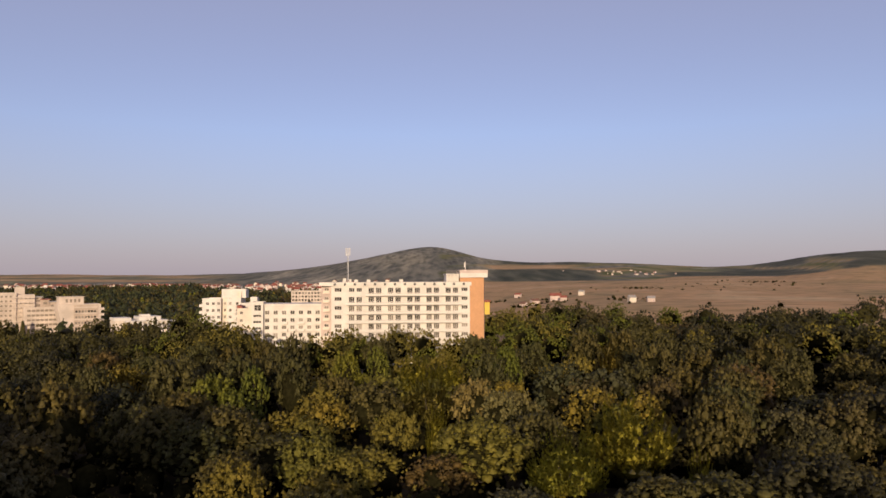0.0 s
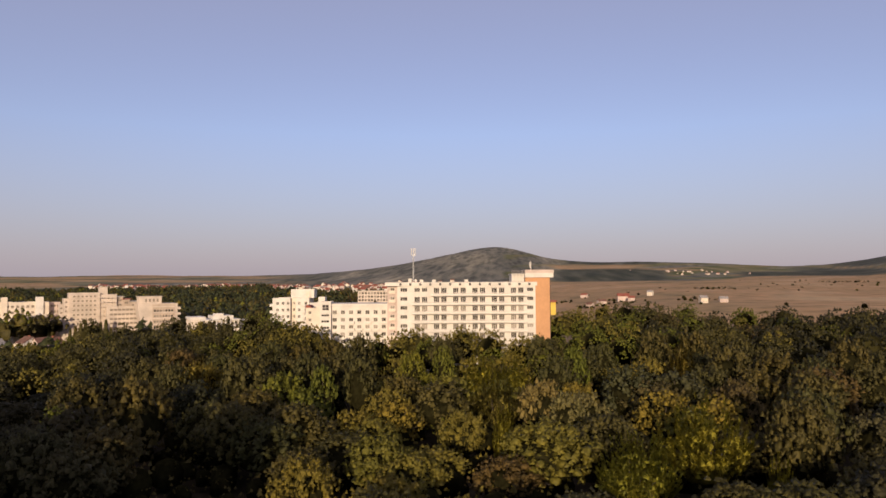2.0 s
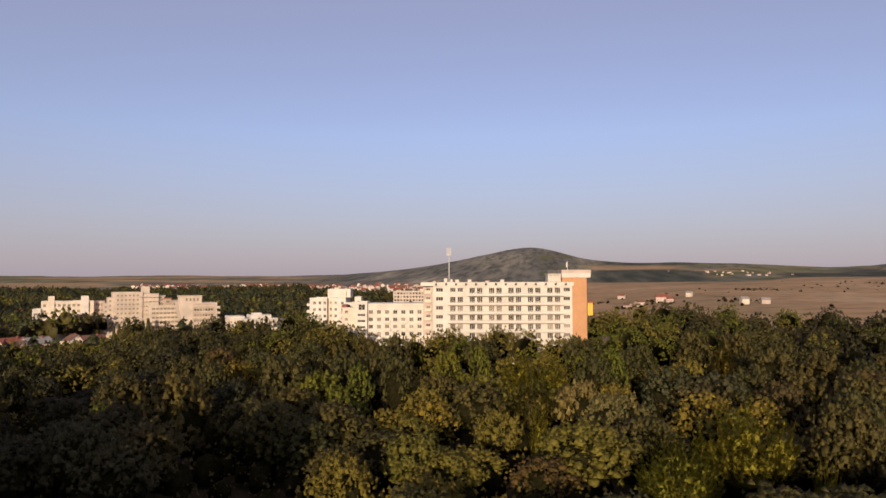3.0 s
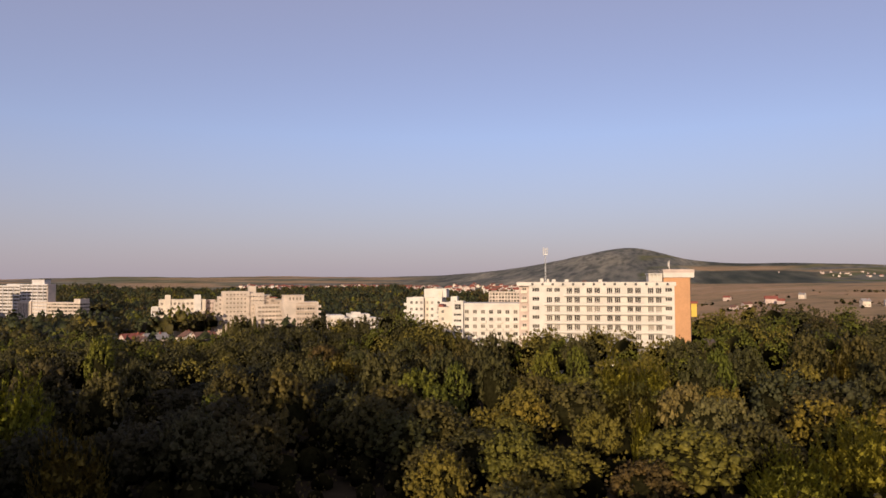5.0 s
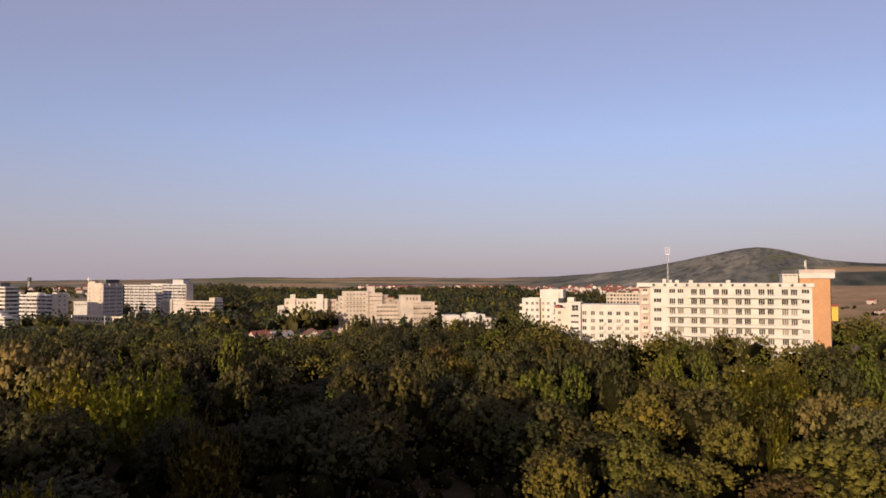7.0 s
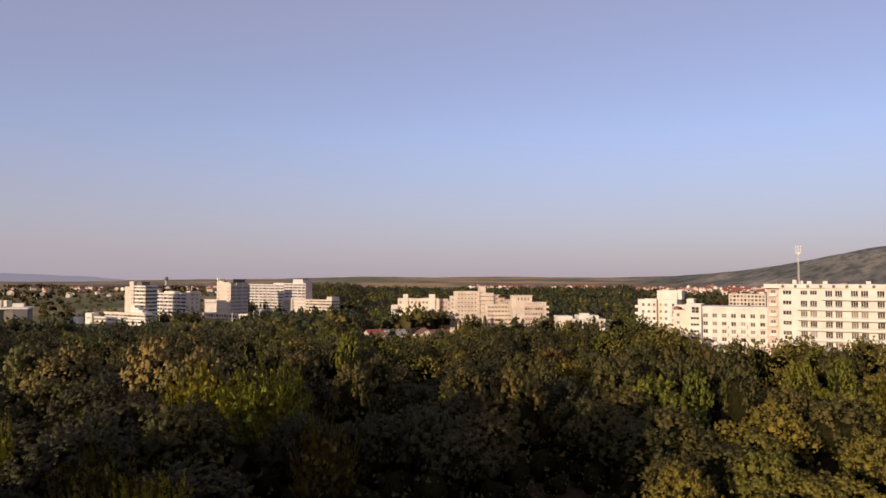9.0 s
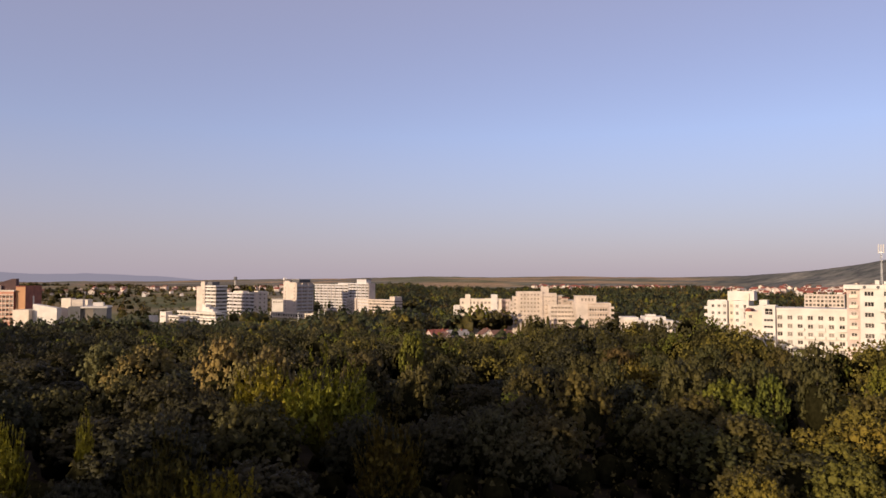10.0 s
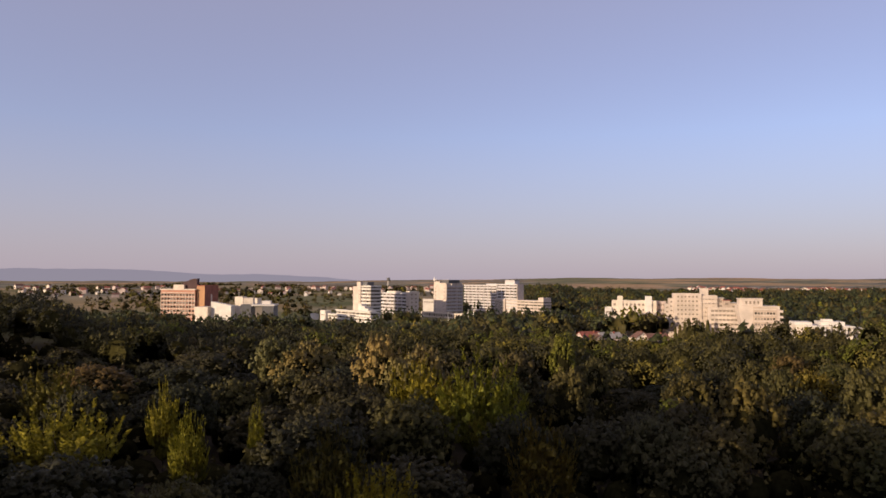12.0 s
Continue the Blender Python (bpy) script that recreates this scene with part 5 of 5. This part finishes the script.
# Trees that stand out: kind, azimuth, range, height of the top over the datum, crown width.
NOTED = [
    ("gold", 52.6, 118, 18.0, 14), ("gold", 48.0, 111, 20.0, 15), ("gold", 71.5, 108, 16.8, 5), ("gold", 69.6, 91, 16.2, 5), ("gold", 77.8, 100, 14.6, 14),
    ("gold", 65.0, 103, 17.0, 7), ("gold", 55.7, 70, 14.5, 11), ("cream", 54.3, 130, 22.3, 16), ("grey", 62.7, 165, 19.5, 18), ("dull", 43.5, 92, 14.5, 10),
    ("ashen", 33.1, 108, 13.5, 17), ("dull", 59.3, 77, 16.5, 9), ("gold", -9.7, 97, 11.0, 12), ("gold", -14.7, 108, 11.5, 14), ("gold", -19.9, 101, 10.5, 12),
    ("grey", -4.3, 131, 14.8, 17), ("ashen", -11.1, 145, 15.6, 20), ("brown", -22.7, 155, 15.5, 15), ("brown", -17.1, 139, 14.0, 10), ("fresh", -5.0, 163, 17.0, 9),
    ("olive", -13.7, 129, 13.0, 18), ("fresh", 16.6, 141, 14.5, 17), ("fine", 19.6, 118, 13.0, 21), ("olive", 3.0, 150, 14.0, 22), ("fresh", 6.6, 172, 15.0, 16),
    ("olive", 11.0, 127, 12.8, 17), ("olive", -3.0, 104, 11.8, 15), ("ashen", -27.6, 125, 14.0, 16), ("olive", 8.4, 100, 11.0, 16), ("gold", 1.0, 158, 14.6, 16),
    ("olive", -12.2, 83, 10.2, 12), ("fine", -17.0, 86, 10.8, 13), ("oak", -22.0, 84, 11.0, 14), ("ashen", -6.0, 84, 10.0, 13),
]
# Dark gaps in the canopy: azimuth, range, radius.
GAPS = [(25.0, 102, 9.0), (68.2, 140, 8.0), (40.0, 86, 9.0), (34.0, 76, 9.0), (26.5, 68, 11.0), (31.0, 58, 10.0), (38.0, 66, 8.0), (8.2, 200, 4.0), (-27.2, 160, 7.0), (28.0, 84, 9.0), (30.5, 96, 7.0), (35.5, 92, 7.0), (51.0, 92, 5.0)]
def plant_forest():
    g = np.random.default_rng(5)
    placed = []
    for k, (kind, az, r, h, w) in enumerate(NOTED):
        x, y = polar(az, r)
        tall = (h - ground_z(x, y)) / 1.04
        if w <= 15.5:
            tree(kind, k % 3, x, y, tall, w, k * 1.3)
            placed.append((x, y))
            continue
        # a broad crown is a close group of three
        for j, (dt, dr, f) in enumerate(((-0.22, 0.0, 1.0), (0.24, 1.5, 0.93), (0.02, -4.0, 0.82))):
            x, y = polar(az - math.degrees(dt * w / r), r + dr)
            tree(kind, (k + j) % 3, x, y, tall * f, w * 0.66, k * 1.3 + j)
            placed.append((x, y))
    spots = scatter(46, 300, -39, 92, 8.9, 3, placed)
    spots.sort(key=lambda p: math.hypot(*p))
    near, edge = [], 0.0
    for x, y in spots:
        if any(math.hypot(x - polar(a, q)[0], y - polar(a, q)[1]) < rad + 3 for a, q, rad in GAPS) or not clear_of(x, y, 4):
            continue
        if any(math.hypot(x - polar(a, q)[0], y - polar(a, q)[1]) < 0.32 * w + 4 for k, a, q, top, w in NOTED):
            continue
        if len(near) < 275:
            near.append((x, y))
            edge = max(edge, math.hypot(x, y))
    for x, y in near:
        az, r = math.degrees(math.atan2(-x, y)), math.hypot(x, y)
        pick = g.uniform()
        # brighter leaf colours are chosen more often in the sunlit sector
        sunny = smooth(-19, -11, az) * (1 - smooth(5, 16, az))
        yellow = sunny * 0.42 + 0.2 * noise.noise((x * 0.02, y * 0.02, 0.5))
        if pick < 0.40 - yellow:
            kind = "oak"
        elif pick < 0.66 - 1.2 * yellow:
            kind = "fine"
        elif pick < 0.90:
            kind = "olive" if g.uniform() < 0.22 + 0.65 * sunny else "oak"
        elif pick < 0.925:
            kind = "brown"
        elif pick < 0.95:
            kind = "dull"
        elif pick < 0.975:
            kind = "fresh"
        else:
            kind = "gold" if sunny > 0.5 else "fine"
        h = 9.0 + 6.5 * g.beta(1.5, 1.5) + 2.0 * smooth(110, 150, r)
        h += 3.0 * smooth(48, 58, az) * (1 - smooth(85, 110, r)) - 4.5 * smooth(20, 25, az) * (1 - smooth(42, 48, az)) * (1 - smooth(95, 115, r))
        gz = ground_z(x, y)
        # darkened leaves by sector: the wood's shade is put into the colour
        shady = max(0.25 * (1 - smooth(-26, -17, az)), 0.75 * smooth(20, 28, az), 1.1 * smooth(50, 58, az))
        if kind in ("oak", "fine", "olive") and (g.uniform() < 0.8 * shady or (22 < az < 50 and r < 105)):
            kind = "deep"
        if az > 44:
            h = min(h, 17.3 - 1.5 * smooth(120, 170, r) - gz - 5.0 * g.uniform() ** 2)
        for nk, na, nr, top, nw in NOTED:
            if abs(az - na) * r * 0.0175 < nw * 0.5 + 4 and 0 < nr - r < 50:
                h = max(7.0, min(h, 32 - (32 - top + 3.5) * r / nr - gz))
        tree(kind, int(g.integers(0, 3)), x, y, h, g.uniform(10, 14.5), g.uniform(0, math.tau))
    return edge


EDGE = plant_forest()
FAR_SPOTS = [p for p in scatter(EDGE - 2, 300, -39, 92, 7.3, 4, []) if clear_of(*p, 3)] + [polar(a, q) for a, q in ((-0.9, 222), (-1.9, 219), (-2.8, 223), (-1.4, 214), (-2.4, 213))]
FAR_SPOTS += scatter(205, 300, 76, 92, 7.5, 45, FAR_SPOTS)


def lower(x, y):
    """Tree height factor fitted to the camera's view: lower before the low houses and the podiums, taller before the
    hotel.
    """
    az, r = math.degrees(math.atan2(-x, y)), math.hypot(x, y)
    def window(a0, a1, soft, r0, r1, amount):
        return 1 + amount * smooth(a0 - soft, a0 + soft, az) * (1 - smooth(a1 - soft, a1 + soft, az)) * smooth(r0, r1, r)
    k = window(1.5, 9.0, 1.0, 170, 195, 0.10) * window(10.2, 16.5, 0.7, 130, 180, -0.06) * window(-24, -15, 1.5, 150, 200, -0.16) * window(-15, -2.5, 1.5, 150, 200, 0.04) * window(15.3, 20.5, 0.6, 165, 205, 0.28)
    k *= window(-45, -24, 2, 150, 220, 0.05) * window(19.5, 26, 0.7, 250, 300, 0.06) * window(33, 41, 0.8, 150, 210, -0.38)
    k *= window(-2, 34, 3, 780, 850, -0.35) * (window(33.5, 38.7, 0.4, 366, 368, 1.7) if r < 376 else 1.0) * window(52.9, 56.2, 0.5, 470, 475, 0.9)
    k *= window(44, 78, 2, 130, 200, -0.24) * window(50, 62, 2, 240, 330, -0.2) * window(61.5, 75, 0.4, 400, 404, 0.5)
    return k


def far_wood(name, spots, label, per, count, size, mats, hmin, hmax, wmin, wmax, seed, inner=None, dome=True, tuft=0.62):
    """Woods too many to count: one mesh of tufted crowns, with a few leaf colours."""
    g = np.random.default_rng(seed)
    forms = []
    for k in range(5):
        cs, rs = boughs(7.0, 14.0, count, seed + k)
        forms.append(tufts(cs, rs * 1.05, per[0], per[1], size, tuft, seed=seed + k, sides=4))
    # solid core added inside each crown, coloured for the shade within
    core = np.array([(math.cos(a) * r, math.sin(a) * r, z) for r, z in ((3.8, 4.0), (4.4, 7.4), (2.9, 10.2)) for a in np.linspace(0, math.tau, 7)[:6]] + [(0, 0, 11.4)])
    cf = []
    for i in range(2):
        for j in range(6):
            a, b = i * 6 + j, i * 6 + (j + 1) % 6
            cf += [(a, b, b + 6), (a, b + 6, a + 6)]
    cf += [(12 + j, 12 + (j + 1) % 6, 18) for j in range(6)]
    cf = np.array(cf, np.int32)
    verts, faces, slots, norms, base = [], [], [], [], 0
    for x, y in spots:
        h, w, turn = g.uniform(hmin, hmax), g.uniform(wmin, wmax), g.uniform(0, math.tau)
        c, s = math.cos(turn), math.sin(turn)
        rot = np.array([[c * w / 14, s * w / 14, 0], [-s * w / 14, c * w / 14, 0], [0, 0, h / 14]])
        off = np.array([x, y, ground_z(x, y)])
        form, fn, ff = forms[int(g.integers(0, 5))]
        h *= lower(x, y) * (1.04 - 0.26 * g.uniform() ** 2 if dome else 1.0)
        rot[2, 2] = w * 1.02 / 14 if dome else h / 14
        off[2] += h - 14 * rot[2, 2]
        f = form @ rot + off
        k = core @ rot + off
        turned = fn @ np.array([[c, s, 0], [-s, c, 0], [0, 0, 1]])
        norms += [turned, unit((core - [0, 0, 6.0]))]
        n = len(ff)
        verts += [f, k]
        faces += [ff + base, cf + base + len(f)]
        # brighter leaf mix in the sunlit sector
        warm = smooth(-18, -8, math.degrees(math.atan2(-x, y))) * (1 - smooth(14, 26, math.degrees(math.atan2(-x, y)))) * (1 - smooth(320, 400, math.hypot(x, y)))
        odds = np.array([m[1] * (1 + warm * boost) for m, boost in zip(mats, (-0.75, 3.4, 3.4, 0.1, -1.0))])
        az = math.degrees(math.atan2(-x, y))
        # darkest leaf colour weighted up at both sides as painted shade
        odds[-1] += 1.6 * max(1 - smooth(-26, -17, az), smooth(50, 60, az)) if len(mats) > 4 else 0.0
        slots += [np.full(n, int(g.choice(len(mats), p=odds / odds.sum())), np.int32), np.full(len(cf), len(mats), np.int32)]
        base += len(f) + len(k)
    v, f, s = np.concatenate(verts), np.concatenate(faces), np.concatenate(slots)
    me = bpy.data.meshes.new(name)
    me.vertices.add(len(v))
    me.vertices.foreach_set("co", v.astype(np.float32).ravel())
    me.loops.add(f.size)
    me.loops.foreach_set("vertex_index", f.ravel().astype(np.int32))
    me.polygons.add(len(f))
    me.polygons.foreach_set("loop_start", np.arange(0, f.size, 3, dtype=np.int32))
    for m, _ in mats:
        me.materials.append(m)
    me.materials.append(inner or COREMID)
    me.polygons.foreach_set("material_index", s)
    me.update(calc_edges=True)
    me.normals_split_custom_set_from_vertices(np.concatenate(norms))
    return tagged(new(name, me), label, "woods", kind="stuff")


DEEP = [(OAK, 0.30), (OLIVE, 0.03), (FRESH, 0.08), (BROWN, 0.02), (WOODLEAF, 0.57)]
MIXED = [(OAK, 0.68), (OLIVE, 0.16), (FRESH, 0.12), (BROWN, 0.03), (DARKENED_LEAF, 0.1)]
far_wood("oak_wood", FAR_SPOTS, "dense canopy of oaks turning olive round the hotel", (11, 3), 17, 0.34, MIXED, 12.0, 17.0, 9, 13, 40, tuft=0.5)
back = [p for p in scatter(300, 950, 9, 50, 10.5, 8, []) if clear_of(*p, 6)] + scatter(950, 1215, 19, 50, 15, 28, [])
far_wood("distant_wood", back, "dark deciduous wood stretching towards the village", (2, 2), 13, 0.8, DEEP, 11, 15.5, 11, 16, 60, OAK, tuft=1.5)
wing_front = [polar(a, 478 + 9 * ((k * 7) % 3)) for k, a in enumerate([50.2 + 0.75 * j for j in range(9)])]
shrubs = [polar(56.4 + 0.55 * k, 474 - 8 * (k % 3)) for k in range(9)] + [polar(61.0 + 0.6 * k, 424 - 9 * (k % 3)) for k in range(22)]
screen = [polar(34.0 + 0.55 * k, 369 + 3 * (k % 2)) for k in range(9)]
side = wing_front + shrubs + screen + [p for p in scatter(300, 420, 70, 93, 9.5, 9, []) if clear_of(*p, 4)] + [p for p in scatter(300, 600, 41, 80, 11, 12, []) if clear_of(*p, 8)]
far_wood("hillside_wood", side, "dark wood on the slope above the town", (2, 2), 14, 0.8, DEEP, 8.5, 12, 10, 15, 70, OAK, tuft=1.1)
# trees out of view on the sun side, added for their shade
behind = [p for p in scatter(14, 62, 92, 215, 9.5, 14, [])] + [p for p in scatter(12, 40, 40, 92, 9.5, 15, [])]
far_wood("near_wood", behind, "unseen oak canopy round the viewpoint, added to cast shade", (4, 3), 24, 0.42, MIXED, 14, 19, 11, 16, 80, COREMAT)
# tall trees out of view, added only to cast shade forward
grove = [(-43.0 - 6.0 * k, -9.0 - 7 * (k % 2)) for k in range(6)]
far_wood("tall_grove", grove, "unseen tall trees added to shade the near wood", (8, 4), 24, 0.5, MIXED, 30, 33, 13, 16, 82, COREMAT, dome=False, tuft=0.9)
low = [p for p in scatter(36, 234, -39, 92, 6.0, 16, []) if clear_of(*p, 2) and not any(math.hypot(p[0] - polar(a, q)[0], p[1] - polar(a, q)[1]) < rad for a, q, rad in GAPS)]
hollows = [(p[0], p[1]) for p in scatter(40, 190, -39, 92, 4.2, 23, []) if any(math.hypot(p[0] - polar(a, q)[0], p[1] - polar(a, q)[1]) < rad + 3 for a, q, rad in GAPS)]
# thicket and undergrowth get the same near-black shade cores
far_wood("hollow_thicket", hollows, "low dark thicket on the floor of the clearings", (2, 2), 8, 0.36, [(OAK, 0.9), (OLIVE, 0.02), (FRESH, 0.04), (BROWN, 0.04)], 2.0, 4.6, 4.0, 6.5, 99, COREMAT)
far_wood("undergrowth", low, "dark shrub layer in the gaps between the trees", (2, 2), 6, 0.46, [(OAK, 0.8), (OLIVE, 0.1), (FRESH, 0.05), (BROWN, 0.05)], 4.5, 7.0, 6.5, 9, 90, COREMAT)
scrub = [p for p in scatter(430, 1250, -34, -3, 34, 18, []) if noise.noise((p[0] * 0.006, p[1] * 0.006, 9.0)) > 0.16]
for a0, a1, q0, q1, count in ((-5.8, -10.2, 545, 575, 16), (-8.0, -10.0, 610, 625, 8), (-14.4, -17.4, 770, 800, 22), (-13.2, -16.0, 520, 560, 10), (-22.8, -26.0, 1080, 1120, 20), (-19, -27, 900, 960, 12), (-3.5, -5.2, 690, 705, 7)):
    scrub += [polar(a0 + (a1 - a0) * (k + 0.35 * math.sin(k * 2.3)) / count, q0 + (q1 - q0) * (0.5 + 0.5 * math.sin(k * 1.7))) for k in range(count)]
far_wood("field_scrub", scrub, "dark thorn bushes dotted over the dry field", (2, 2), 8, 0.9, [(BROWN, 0.4), (OAK, 0.3), (OLIVE, 0.05), (DARKENED_LEAF, 0.25)], 1.2, 3.4, 2.5, 7.0, 95)
gardens = [p for p in scatter(600, 2100, 44, 82, 15, 19, []) if clear_of(*p, 8) and noise.noise((p[0] * 0.007, p[1] * 0.010, 2.0)) > -0.19 + 0.28 * smooth(900, 1500, math.hypot(*p))]
far_wood("garden_trees", gardens, "garden trees between the houses of the town", (1, 1), 6, 1.0, [(OAK, 0.4), (DARKENED_LEAF, 0.4), (FRESH, 0.1), (BROWN, 0.1)], 3, 7.5, 6, 14, 97, tuft=1.7)


def conifer_mesh():
    g = np.random.default_rng(77)
    n = 900
    f = g.uniform(0, 1, n) ** 0.7
    a = g.uniform(0, math.tau, n)
    out = np.stack([np.cos(a), np.sin(a), np.full(n, 0.4)], 1)
    p = out * (1.6 * (1.02 - f))[:, None] * [1, 1, 0.2] + np.stack([0 * f, 0 * f, 0.8 + f * 9.0], 1)
    return leaf_mesh("crown", soup(shards(p, unit(out + g.normal(scale=0.3, size=out.shape)), 0.5, g), np.repeat(unit(out), 3, 0)), OAK)


CONIFER = conifer_mesh()
CONIFER_TRUNK = Mesh().tube((0, 0, -0.5), (0, 0, 9.5), 0.22, 0.04, 6).data("trunk", BARK)
CONIFER_CORE = Mesh().tube((0, 0, 0.9), (0, 0, 9.0), 1.1, 0.1, 7).data("inner_foliage", COREMAT)
for k in range(9):
    x, y = (STEP @ Vector((22.5 + 2.1 * k, -8.0 - (k % 3), 0)))[:2]
    ob = thing("conifer", Matrix.Translation((x, y, ground_z(x, y))) @ Matrix.Scale(0.95 + 0.12 * ((k * 5) % 4), 4), "slim dark conifer before the sanatorium", "conifer", "row of conifers")
    c = part("crown", CONIFER, None, ob)
    part("inner_foliage", CONIFER_CORE, None, c)
    part("trunk", CONIFER_TRUNK, None, ob)
